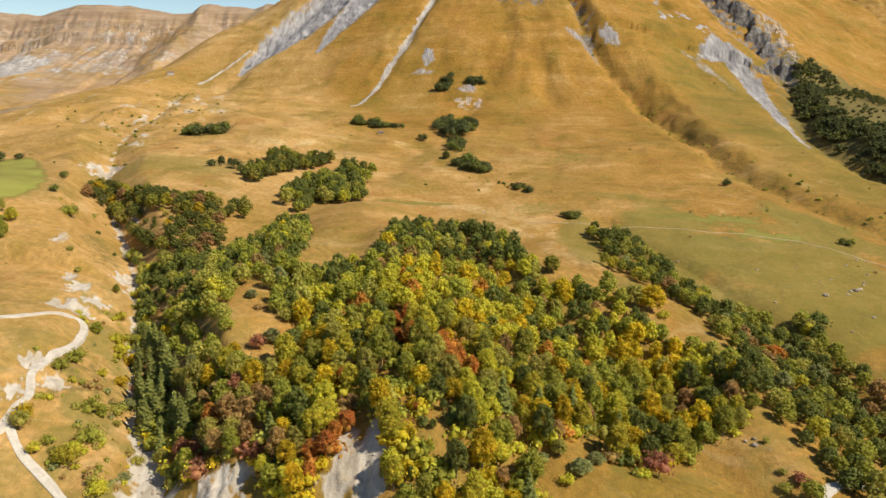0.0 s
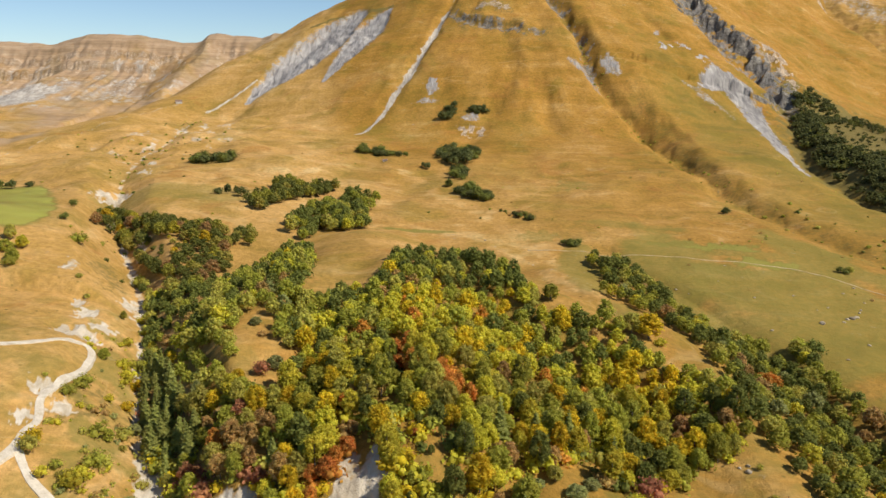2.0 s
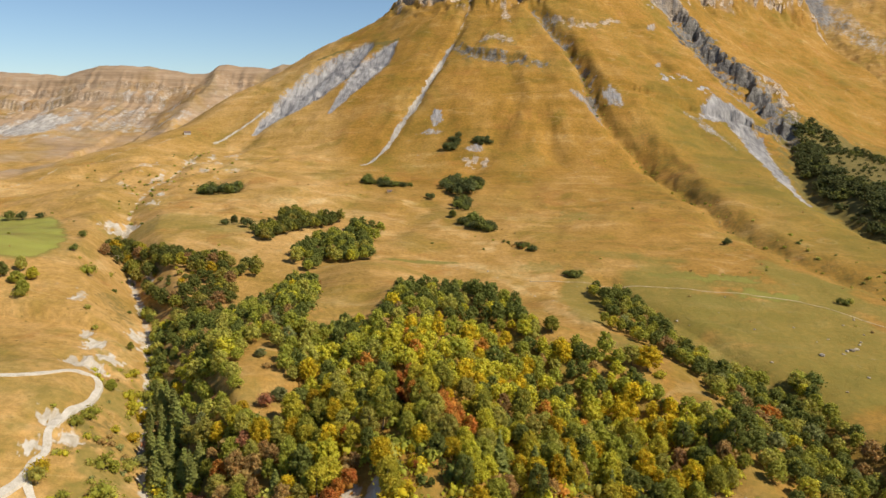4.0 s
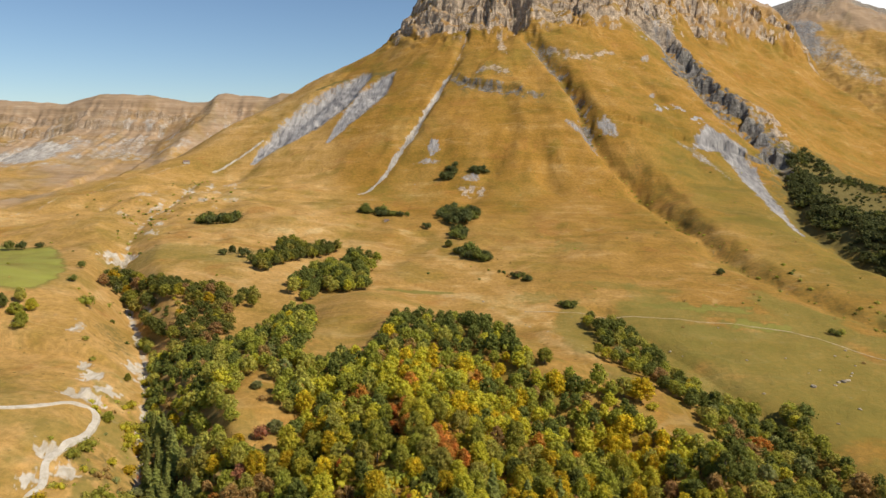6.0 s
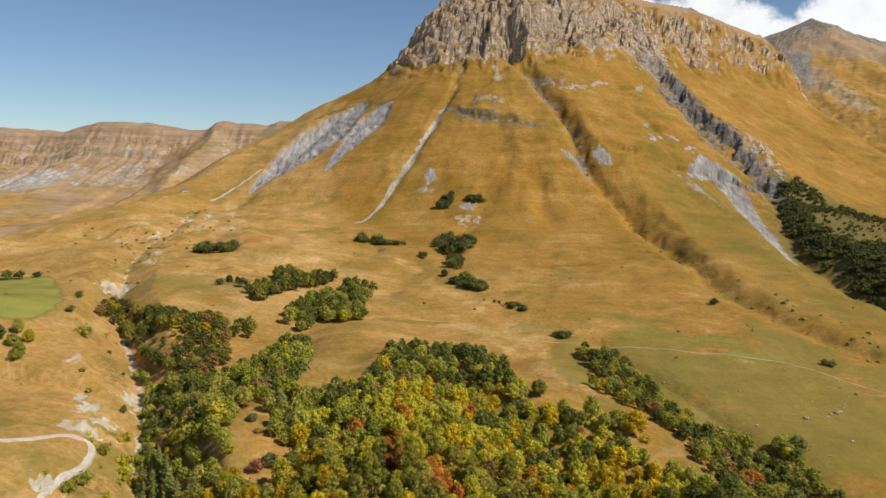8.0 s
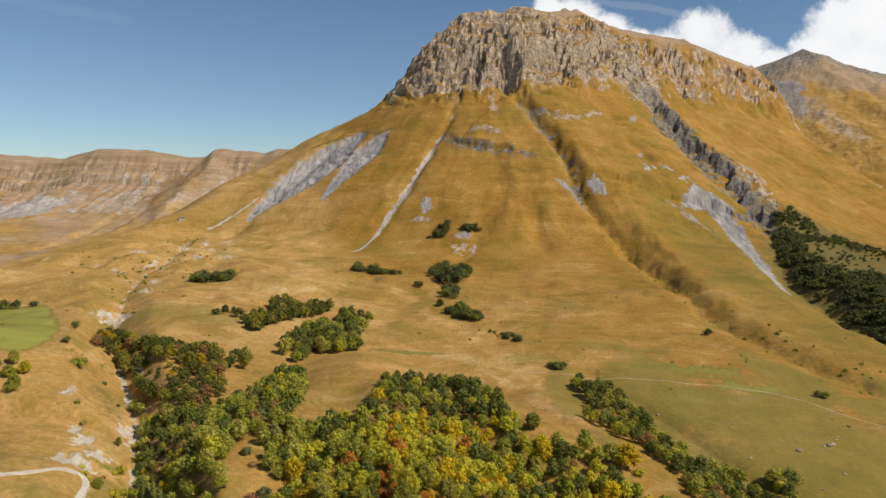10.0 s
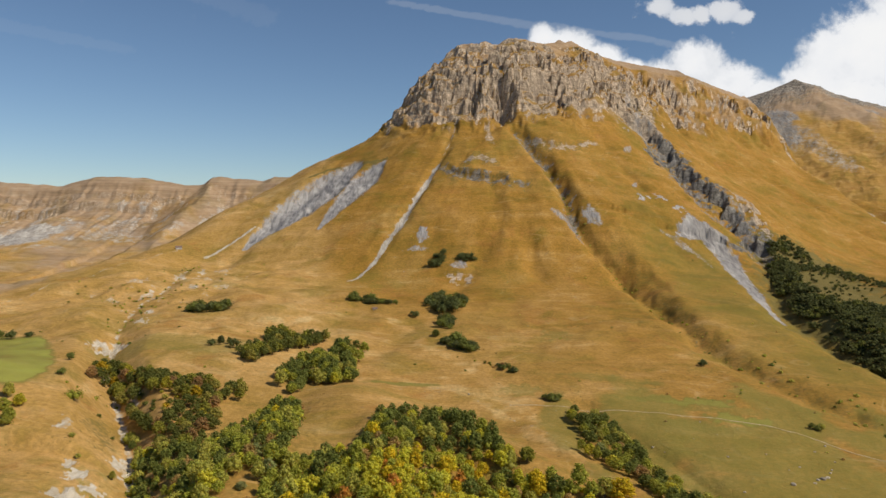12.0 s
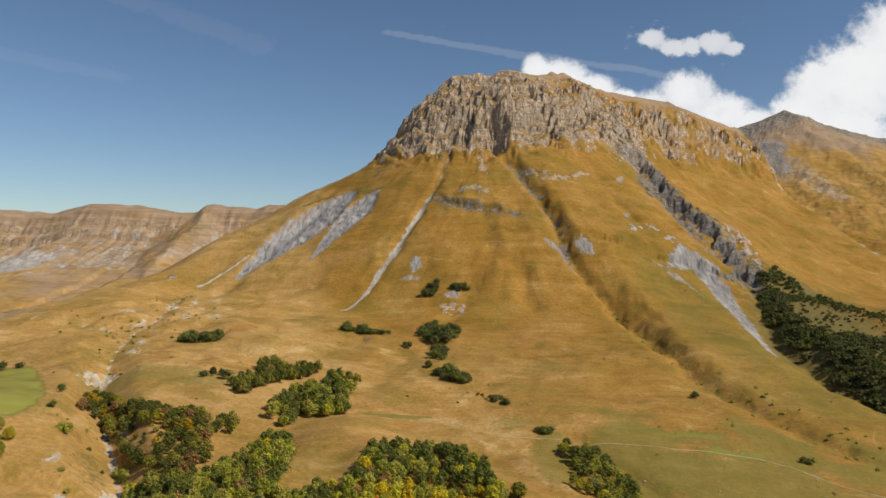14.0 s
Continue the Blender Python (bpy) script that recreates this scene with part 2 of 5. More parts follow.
def grad_noise(x, y, seed=0):
    """Gradient noise, about -1 to 1."""
    x, y = np.asarray(x, float), np.asarray(y, float)
    ix, iy = np.floor(x), np.floor(y)
    fx, fy = x - ix, y - iy
    u, v = fx * fx * fx * (fx * (fx * 6 - 15) + 10), fy * fy * fy * (fy * (fy * 6 - 15) + 10)

    def corner(dx, dy):
        a = _hash(ix + dx, iy + dy, seed) * 2 * np.pi
        return np.cos(a) * (fx - dx) + np.sin(a) * (fy - dy)

    n0 = corner(0, 0) * (1 - u) + corner(1, 0) * u
    n1 = corner(0, 1) * (1 - u) + corner(1, 1) * u
    return (n0 * (1 - v) + n1 * v) * 1.5


def fbm(x, y, size, octaves=4, seed=0, gain=0.5):
    total, amp = 0.0, 1.0
    for k in range(octaves):
        total = total + amp * grad_noise(np.asarray(x) / size + 17.3 * k, np.asarray(y) / size - 9.1 * k, seed + k)
        amp, size = amp * gain, size / 2.03
    return total


def smooth(a, b, v):
    t = np.clip((v - a) / (b - a), 0, 1)
    return t * t * (3 - 2 * t)


def along(x, y, line):
    """Distance from a line in plan, the value carried along the line (third number of its points), and the way along it in metres."""
    best, val, way, run = np.full(np.shape(x), 1e9), np.zeros(np.shape(x)), np.zeros(np.shape(x)), 0.0
    for (ax, ay, az), (bx, by, bz) in zip(line, line[1:]):
        dx, dy = bx - ax, by - ay
        n = math.hypot(dx, dy)
        t = np.clip(((x - ax) * dx + (y - ay) * dy) / (n * n), 0, 1)
        d = np.hypot(x - ax - t * dx, y - ay - t * dy)
        near = d < best
        best, val, way = np.where(near, d, best), np.where(near, az + t * (bz - az), val), np.where(near, run + t * n, way)
        run += n
    return best, val, way


def ridge(x, y, line, fall, k):
    """The height of a mountain that falls away from a crest line on all sides."""
    z = None
    for a, b in zip(line, line[1:]):
        d, v, w = along(x, y, (a, b))
        h = v - fall(d)
        z = h if z is None else soft_max(z, h, k)
    return z


def soft_max(a, b, k):
    m = np.maximum(a, b)
    return m + k * np.log1p(np.exp(-np.abs(a - b) / k))


def soft_min(a, b, k):
    return -soft_max(-a, -b, k)


# crests and beds in plan with their heights
CREST = [(50, 1473, 517), (98, 1476, 524), (116, 1477, 510), (138, 1478, 526), (160, 1478, 531), (205, 1495, 528), (228, 1525, 532), (262, 1560, 548), (290, 1580, 550), (330, 1612, 543), (393, 1665, 533), (584, 1767, 527), (794, 1867, 479), (900, 2000, 430)]
CREST_FALL = ([0, 22, 44, 84, 108, 128, 168, 300, 400, 490, 555, 660, 900, 1400, 3000], [0, 8, 36, 74, 104, 138, 184, 285, 350, 424, 462, 492, 525, 600, 900])
CREST_FALL_EAST = ([0, 40, 168, 300, 400, 490, 555, 660, 900, 1400, 3000], [0, 30, 170, 285, 350, 424, 462, 492, 525, 600, 900])
SPUR_LEFT = [(-86, 1430, 330), (-118, 1415, 310), (-155, 1405, 292), (-190, 1402, 263), (-232, 1398, 227), (-275, 1365, 206), (-338, 1267, 176), (-415, 1117, 114), (-448, 1000, 92), (-482, 860, 68)]
SPUR_RIGHT = [(794, 1867, 472), (845, 1667, 293), (883, 1567, 224), (944, 1467, 144), (1010, 1350, 90), (1100, 1200, 50)]
FAR_RIDGE = [(-3600, 2500, 330), (-1900, 2350, 290), (-1390, 2300, 270), (-1290, 2295, 262), (-1205, 2290, 256), (-1165, 2290, 270), (-1094, 2285, 286), (-1030, 2280, 290), (-932, 2285, 281), (-881, 2290, 275), (-845, 2290, 268), (-757, 2295, 264), (-726, 2292, 286), (-700, 2295, 288), (-667, 2295, 284), (-610, 2290, 280), (-565, 2290, 277), (-527, 2285, 289), (-490, 2280, 287), (-300, 2300, 300), (300, 2600, 320)]
FAR_SPUR = [(-715, 2290, 278), (-719, 2080, 196), (-712, 1860, 122), (-700, 1660, 66), (-690, 1480, 40)]
FAR_PEAK = [(700, 3150, 560), (1250, 2990, 662), (1400, 2970, 706), (1456, 2967, 736), (1510, 2967, 716), (1648, 2967, 672), (1877, 2967, 622), (2300, 2900, 560), (3600, 2900, 420)]
STREAM = [(-62, 60, -16), (-84, 150, -9), (-99, 213, -5), (-108, 239, -3), (-120, 257, -1), (-129, 278, 1), (-138, 301, 3), (-158, 353, 9), (-178, 400, 14), (-229, 493, 26), (-264, 560, 38), (-292, 630, 47), (-311, 687, 53), (-320, 730, 57), (-336, 793, 62), (-331, 840, 69), (-346, 933, 79), (-357, 1009, 86), (-358, 1046, 94)]
WEST_BROW = [(-560, 560), (-478, 778), (-472, 861), (-445, 963), (-420, 1060), (-398, 1110), (-360, 1230)]
RAVINE = [(115, 500, 24), (128, 450, 19), (150, 390, 12), (166, 340, 5), (168, 296, 0), (172, 240, -5), (185, 150, -12), (200, 60, -18)]
KNOLL = [(-45, 460, 36), (-18, 388, 44), (-15, 300, 39), (-12, 240, 34), (-8, 205, 27), (-4, 170, 8)]
KNOLL_WEST = [(-60, 440, 36), (-90, 370, 39), (-90, 284, 34), (-72, 235, 18)]
KNOLL_EAST = [(12, 392, 43), (56, 349, 37), (92, 322, 26), (113, 292, 13), (116, 240, 8), (122, 190, 3), (130, 120, -8)]
KNOLL_RIM = [(72, 452, 23), (79, 432, 23), (87, 403, 23), (97, 374, 21.5), (104, 352, 21.5), (112, 337, 21), (119, 313, 18), (120, 300, 17), (118, 268, 14), (116, 238, 11), (122, 190, 3)]
KNOLL_SADDLE = [(-58, 500, 38), (-60, 440, 38), (-62, 390, 37), (-63, 350, 33)]
KNOLL_FOOT = [(20, 240, 22), (40, 205, 16), (70, 190, 11), (100, 175, 4)]


CHUTE = [(45, 1345, 0), (38, 1312, 5), (22, 1260, 6), (2, 1212, 8), (-25, 1152, 7), (-53, 1078, 6), (-68, 1050, 5), (-89, 1007, 3), (-119, 954, 0)]
CENTRE_GULLY = [(105, 1345, 2), (117, 1317, 8), (144, 1267, 14), (180, 1194, 19), (203, 1129, 20), (206, 1065, 17), (219, 1025, 15), (251, 962, 13), (264, 860, 10), (266, 760, 7), (267, 650, 5), (290, 560, 4), (313, 496, 3), (345, 420, 1)]
RIGHT_GULLY = [(385, 1458, 376), (407, 1430, 336), (418, 1377, 292), (436, 1348, 258), (449, 1304, 224), (457, 1242, 194), (468, 1206, 168), (480, 1175, 142), (498, 1150, 120), (518, 1125, 100), (515, 1091, 88), (478, 993, 64), (440, 873, 42), (424, 775, 29), (420, 704, 19), (428, 631, 11), (455, 500, -2), (560, 350, -14)]
EAST_GULLY = [(790, 1800, 0), (812, 1740, 8), (850, 1660, 12), (900, 1565, 14), (935, 1467, 12), (990, 1350, 8)]
SHALLOW_GULLIES = ([(290, 1300, 3), (330, 1200, 6), (352, 1100, 5), (362, 1000, 3)], [(80, 1190, 2), (92, 1120, 5), (95, 1050, 5), (60, 985, 6), (30, 930, 3), (12, 850, 2)], [(-180, 1330, 2), (-230, 1230, 4), (-290, 1120, 5), (-320, 1040, 4)], [(118, 1060, 0), (124, 1035, 4), (133, 1005, 6), (140, 950, 6), (152, 925, 0)], [(540, 1560, 0), (610, 1525, 5), (667, 1490, 6), (748, 1448, 7), (838, 1395, 6), (900, 1360, 2)], [(520, 1400, 0), (590, 1340, 4), (690, 1290, 5), (790, 1230, 4)])
SIDE_BANK = [(222, 1120, 0), (236, 1065, 6), (250, 1012, 9), (262, 965, 11), (270, 905, 10), (266, 810, 8), (260, 722, 7), (260, 650, 6), (270, 598, 5), (286, 556, 4), (300, 513, 3), (330, 440, 1)]
CENTRE_BANK = [(150, 1245, 0), (184, 1195, 4), (200, 1150, 6), (210, 1100, 6), (222, 1045, 4), (245, 1000, 0)]
BAND_LOW = [(8, 1200, 0), (26, 1172, 7), (49, 1164, 12), (77, 1154, 12), (100, 1146, 6), (117, 1136, 7), (140, 1131, 0)]
BAND_HIGH = [(153, 1260, 0), (194, 1226, 6), (235, 1231, 6), (280, 1266, 0)]
GREY_SLAB = [(-302, 1100, 3), (-282, 1135, 18), (-262, 1158, 32), (-238, 1188, 44), (-208, 1220, 46), (-182, 1258, 38), (-158, 1280, 22)]
GREY_SLAB_LOW = [(-184, 1104, 4), (-160, 1150, 16), (-144, 1180, 23), (-126, 1225, 27), (-108, 1250, 18), (-95, 1260, 6)]
CRAGS = [(418, 1440, 12), (430, 1389, 18), (453, 1370, 22), (466, 1310, 26), (484, 1262, 28), (512, 1270, 26), (540, 1250, 24), (535, 1200, 28), (546, 1170, 22), (530, 1140, 14)]


# bare scarps: middle, half widths, depth
SCARPS = [(-178, 324, 11, 9, 4.5), (-197, 364, 4, 7, 1.5), (-187, 352, 5, 9, 2), (-174, 341, 6, 7, 1.5), (-182, 392, 4, 10, 2), (-172, 382, 4, 8, 1.5), (-161, 262, 5, 6, 2), (-150, 256, 5, 7, 2), (-158, 243, 3.5, 5, 1.5), (-291, 612, 15, 24, 7), (-26, 196, 10, 17, 3), (-72, 204, 12, 8, 3)]


def rib_way(x, y):
    """A way along the summit crest that turns round its western end."""
    d, v, w = along(x, y, CREST)
    turn = np.where(w < 1.0, np.arctan2(x - 42, 1473 - y) * 95, 0.0)
    return d, w + turn


def west_of_brow(x, y):
    """How far a place lies west of the brow, 0 east of it."""
    side, near = np.zeros(x.shape), np.full(x.shape, 1e9)
    for (ax, ay), (bx, by) in zip(WEST_BROW, WEST_BROW[1:]):
        dx, dy = bx - ax, by - ay
        t = np.clip(((x - ax) * dx + (y - ay) * dy) / (dx * dx + dy * dy), 0, 1)
        gap = np.hypot(x - ax - t * dx, y - ay - t * dy)
        west = ((x - ax) * dy - (y - ay) * dx) < 0
        side, near = np.where(gap < near, np.where(west, gap, 0.0), side), np.minimum(near, gap)
    return side


def bank(x, y, line, run, fade):
    """A bank along a line that runs downhill: level to its west, rising over a run to the height that the line carries, then fading away to the east."""
    best, rise, side = np.full(np.shape(x), 1e9), np.zeros(np.shape(x)), np.zeros(np.shape(x))
    for (ax, ay, az), (bx, by, bz) in zip(line, line[1:]):
        dx, dy = bx - ax, by - ay
        t = np.clip(((x - ax) * dx + (y - ay) * dy) / (dx * dx + dy * dy), 0, 1)
        d = np.hypot(x - ax - t * dx, y - ay - t * dy)
        east = np.where(dx * (y - ay) - dy * (x - ax) > 0, d, -d)
        near = d < best
        best, rise, side = np.where(near, d, best), np.where(near, az + t * (bz - az), rise), np.where(near, east, side)
    return rise * smooth(0, run, side) * np.exp(-np.maximum(side - run, 0) / fade), side


def height(x, y):
    """The height of the ground at x, y (arrays)."""
    x, y = np.asarray(x, float), np.asarray(y, float)
    # valley floor rising to the foot of the mountain
    z = 14 + 0.095 * (np.minimum(y, 960) - 374) - 0.02 * np.maximum(y - 1500, 0) * 0 + 16 * smooth(20, -260, x) * smooth(250, 480, y)
    z = np.where(y < 374, 14 + 0.085 * (np.maximum(y, -400) - 374), z)
    z = z - 0.09 * np.maximum(x - 200, 0) * smooth(900, 400, y)
    z = z + 38 * np.exp(-(((x + 345) / 120) ** 2) - ((y - 400) / 130) ** 2) + 27 * np.exp(-(((x + 200) / 70) ** 2) - ((y - 265) / 80) ** 2)
    z = z + 3.0 * fbm(x, y, 140, 3, 5) + 3.2 * fbm(x, y, 60, 3, 6) * smooth(500, 700, y) + 8.5 * fbm(x - 0.4 * y, y, 105, 4, 16) * smooth(-130, -270, x) * smooth(560, 720, y)
    # the ground falls away beyond the western brow
    side = west_of_brow(x, y)
    z = z - 100 * smooth(0, 520, side) * smooth(620, 760, y)
    # mountain
    d, w = rib_way(x, y)
    east = smooth(620, 60, w)
    bend = w + 12 * fbm(x, y, 60, 2, 8)
    down = np.interp(d, *CREST_FALL)
    big = 1 - 2 * np.abs(grad_noise(bend / 70 + 0.004 * down, down / 80, 11))
    mid = 1 - 2 * np.abs(grad_noise(bend / 21 + 0.4 * big, down / 19 + 0.02 * bend, 12))
    small = 1 - 2 * np.abs(grad_noise(bend / 9, down / 8.5, 13))
    # ribs and recesses of the cliffs, pushed out from and into the face
    push = 26 * (big - 0.25) + 9 * (mid - 0.15) + 5 * (small - 0.15) + 16 * fbm(x, y, 55, 3, 7)
    push = -push * smooth(22, 75, d) * smooth(235, 150, d) * (0.35 + 0.65 * smooth(-70, 50, w))
    m = soft_max(ridge(x, y, CREST[:6], lambda d: np.interp(d + push, *CREST_FALL), 4), ridge(x, y, CREST[5:], lambda d: np.interp(d + 0.7 * push, *CREST_FALL_EAST), 4), 5)
    m = soft_max(m, ridge(x, y, SPUR_LEFT, lambda d: 0.62 * (np.hypot(d, 40) - 40), 10), 10)
    m = soft_max(m, ridge(x, y, SPUR_RIGHT, lambda d: 0.6 * d, 4), 8)
    # steep back of the eastern spur
    m = m - 1.1 * np.maximum(x - np.interp(y, [1200, 1350, 1467, 1567, 1667, 1867, 2100], [1100, 1010, 944, 883, 845, 794, 770]) - 4, 0) * smooth(2600, 2200, y)
    zone = smooth(225, 150, d) * smooth(2, 45, d) * (0.5 + 0.5 * east)
    fine = 1 - 2 * np.abs(grad_noise(bend / 5.5, d / 6, 14))
    m = m + zone * (3.5 * (small - 0.15) + 2.4 * (fine - 0.1))
    m = m + smooth(60, 5, d) * (4.5 * fbm(x, y, 38, 3, 21) + 5 * smooth(190, 120, w) * (0.3 - np.abs(grad_noise(x / 13, y / 13, 22)))) * (0.25 + 0.75 * east)
    ledge = m / 27 + 0.7 * fbm(x, y, 70, 3, 31) + w / 420
    step = ledge - np.floor(ledge)
    m = m + zone * 12.0 * (smooth(0.35, 0.7, step) - step)
    # slow rills down the flanks
    ang = np.arctan2(x - 120, 1480 - y)
    flank = smooth(120, 260, d) * smooth(620, 420, d)
    m = m + flank * (1.2 * grad_noise(ang * 11 + 0.5 * fbm(x, y, 120, 2, 44), d / 260, 41) + 0.5 * grad_noise(ang * 37 + 0.6 * fbm(x, y, 90, 2, 45), d / 200, 42) + 5 * fbm(x, y, 110, 4, 43))
    z = soft_max(z, m, 7)
    d, v, w = along(x, y, FAR_RIDGE)
    far = v - np.interp(d, [0, 45, 58, 74, 84, 120, 132, 330, 620, 900, 1300, 2600], [0, 22, 46, 52, 74, 88, 114, 168, 218, 256, 300, 900])
    far = far + smooth(20, 70, d) * smooth(640, 200, d) * (13 * (0.4 - np.abs(grad_noise(w / 85 + 0.002 * d, d / 500, 61))) + 11 * (0.4 - np.abs(grad_noise(w / 31, d / 260, 62))) + 6 * (0.4 - np.abs(grad_noise(w / 13, d / 120, 65)))) + 5 * fbm(x, y, 90, 3, 63)
    far = soft_max(far, ridge(x, y, FAR_SPUR, lambda d: 0.52 * d + 9 * fbm(x, y, 70, 4, 64), 5), 5)
    z = soft_max(z, far, 6)
    d, v, w = along(x, y, FAR_PEAK)
    z = soft_max(z, ridge(x, y, FAR_PEAK, lambda q: np.interp(q, [0, 1000, 3000], [0, 520, 900]), 10) - 4 + smooth(0, 60, d) * (6 * (0.4 - np.abs(grad_noise(w / 110, d / 400, 66))) + 12 * fbm(x, y, 120, 5, 67, 0.6)), 6)
    # gullies in the flanks
    for line, wide in ((CHUTE, 9), (CENTRE_GULLY, 12), (EAST_GULLY, 18), *((g, 14) for g in SHALLOW_GULLIES)):
        d, v, w = along(x + 5 * fbm(x, y, 45, 2, 51), y, line)
        z = z - v * np.exp(-((d / wide) ** 2)) * (1 + 0.25 * grad_noise(w / 14, d / 9, 52))
    rag = fbm(x, y, 34, 3, 57)
    for line, run, fade in ((SIDE_BANK, 34, 80), (CENTRE_BANK, 24, 70)):
        rise, side = bank(x + 7 * rag, y, line, run, fade)
        z = z + rise
    for line in (BAND_LOW, BAND_HIGH):
        rise, side = bank(x, y + 8 * rag, line, 5, 45)
        z = z + rise
    # the deep gully: a slanting lit side, and a rocky wall with fins on its east
    wx, wy = x + 7 * fbm(x, y, 42, 3, 53), y + 7 * fbm(x, y, 42, 3, 54)
    d, v, w = along(wx, wy, RIGHT_GULLY)
    rise, side = bank(wx, wy, RIGHT_GULLY, 10, 10)
    upper = smooth(470, 330, w)
    fins = 44 * np.abs(grad_noise(w / 46, d / 300, 59)) + 12 * np.abs(grad_noise(w / 17, d / 60, 60))
    west = v + (0.5 + 0.35 * upper) * np.maximum(d - 3, 0)
    east = v + (0.55 + 0.95 * upper) * np.maximum(d - 4 - upper * fins, 0) + upper * 3.5 * (0.4 - np.abs(grad_noise(x / 9, y / 11, 58)))
    z = soft_min(z, np.where(side > 0, east, west) + 2 * grad_noise(w / 11, d / 30, 55) + 4 * np.maximum(50 - w, 0), 2.5)
    d, v, w = along(x, y, CRAGS)
    z = z + smooth(1.6, 0.6, d / v) * (9 * (0.3 - np.abs(grad_noise(x / 26, y / 26, 57))) + 6 * (0.35 - np.abs(grad_noise(x / 11, y / 13, 58))))
    for line in (GREY_SLAB, GREY_SLAB_LOW):
        d, v, w = along(x, y, line)
        z = z - 0.28 * v * smooth(1.25, 0.6, d / np.maximum(v, 1)) + smooth(1.2, 0.8, d / np.maximum(v, 1)) * 2.2 * (1 - 2 * np.abs(grad_noise(w / 14 + d / 40, d / 70, 56)))
    # knoll
    for line, fall, flat in ((KNOLL, 0.5, 18), (KNOLL_WEST, 0.55, 24), (KNOLL_EAST, 0.45, 8), (KNOLL_SADDLE, 0.4, 26), (KNOLL_RIM, 0.42, 7), (KNOLL_FOOT, 0.4, 10)):
        d, v, w = along(x, y, line)
        z = soft_max(z, v - fall * (np.hypot(d, flat) - flat), 2.5)
    # beds cut into it
    d, v, w = along(x, y, STREAM)
    z = soft_min(z, v + np.interp(y, [500, 640], [0.85, 0.4]) * np.maximum(d - np.interp(y, [230, 290, 640], [4.5, 2, 1.5]), 0) + 0.04 * np.maximum(d - 25, 0) ** 2, 1.2)
    d, v, w = along(x, y, RAVINE)
    z = soft_min(z, v + 0.5 * np.maximum(d - 6, 0) + 0.02 * np.maximum(d - 45, 0) ** 2, 2.0)
    # bare scarps in the banks
    for cx, cy, rx, ry, deep in SCARPS:
        z = z - deep * np.exp(-(((x - cx) / rx) ** 2) - ((y - cy) / ry) ** 2) * (1 + 0.9 * fbm(x, y, 7, 3, 71))
    return z + 0.5 * fbm(x, y, 22, 3, 72)


WORN_TRACKS = (([(-183, 701, 0), (-140, 706, 0), (-109, 760, 0), (-50, 765, 0), (-13, 672, 0)], 7), ([(-25, 722, 0), (-2, 645, 0), (31, 595, 0), (50, 544, 0), (69, 490, 0), (80, 438, 0)], 8), ([(-58, 546, 0), (-28, 554, 0), (7, 538, 0), (36, 519, 0), (61, 508, 0)], 4), ([(10, 560, 0), (40, 500, 0), (62, 450, 0), (82, 410, 0), (100, 366, 0)], 5))


def strip(x, y, line, half, seed=81, wob=0.35):
    """1 along a line in plan, fading past its half width (or the widths carried by its points)."""
    reach = 5 * (half or 40)
    xs, ys = [p[0] for p in line], [p[1] for p in line]
    out = np.zeros(x.shape)
    near = (x > min(xs) - reach) & (x < max(xs) + reach) & (y > min(ys) - reach) & (y < max(ys) + reach)
    px, py = x[near], y[near]
    d, v, w = along(px, py, line)
    out[near] = smooth(1.5, 0.6, d / np.maximum(v if half is None else half, 0.5) + wob * fbm(px, py, 12, 3, seed))
    return out


def spot(x, y, cx, cy, rx, ry, turn=0.0, seed=82, wob=0.3):
    c, s = math.cos(radians(turn)), math.sin(radians(turn))
    r = np.hypot(((x - cx) * c + (y - cy) * s) / rx, (-(x - cx) * s + (y - cy) * c) / ry)
    out = np.zeros(x.shape)
    near = r < 2.5
    out[near] = smooth(1.3, 0.75, r[near] + wob * fbm(x[near], y[near], max(rx, ry) * 0.5, 4, seed))
    return out


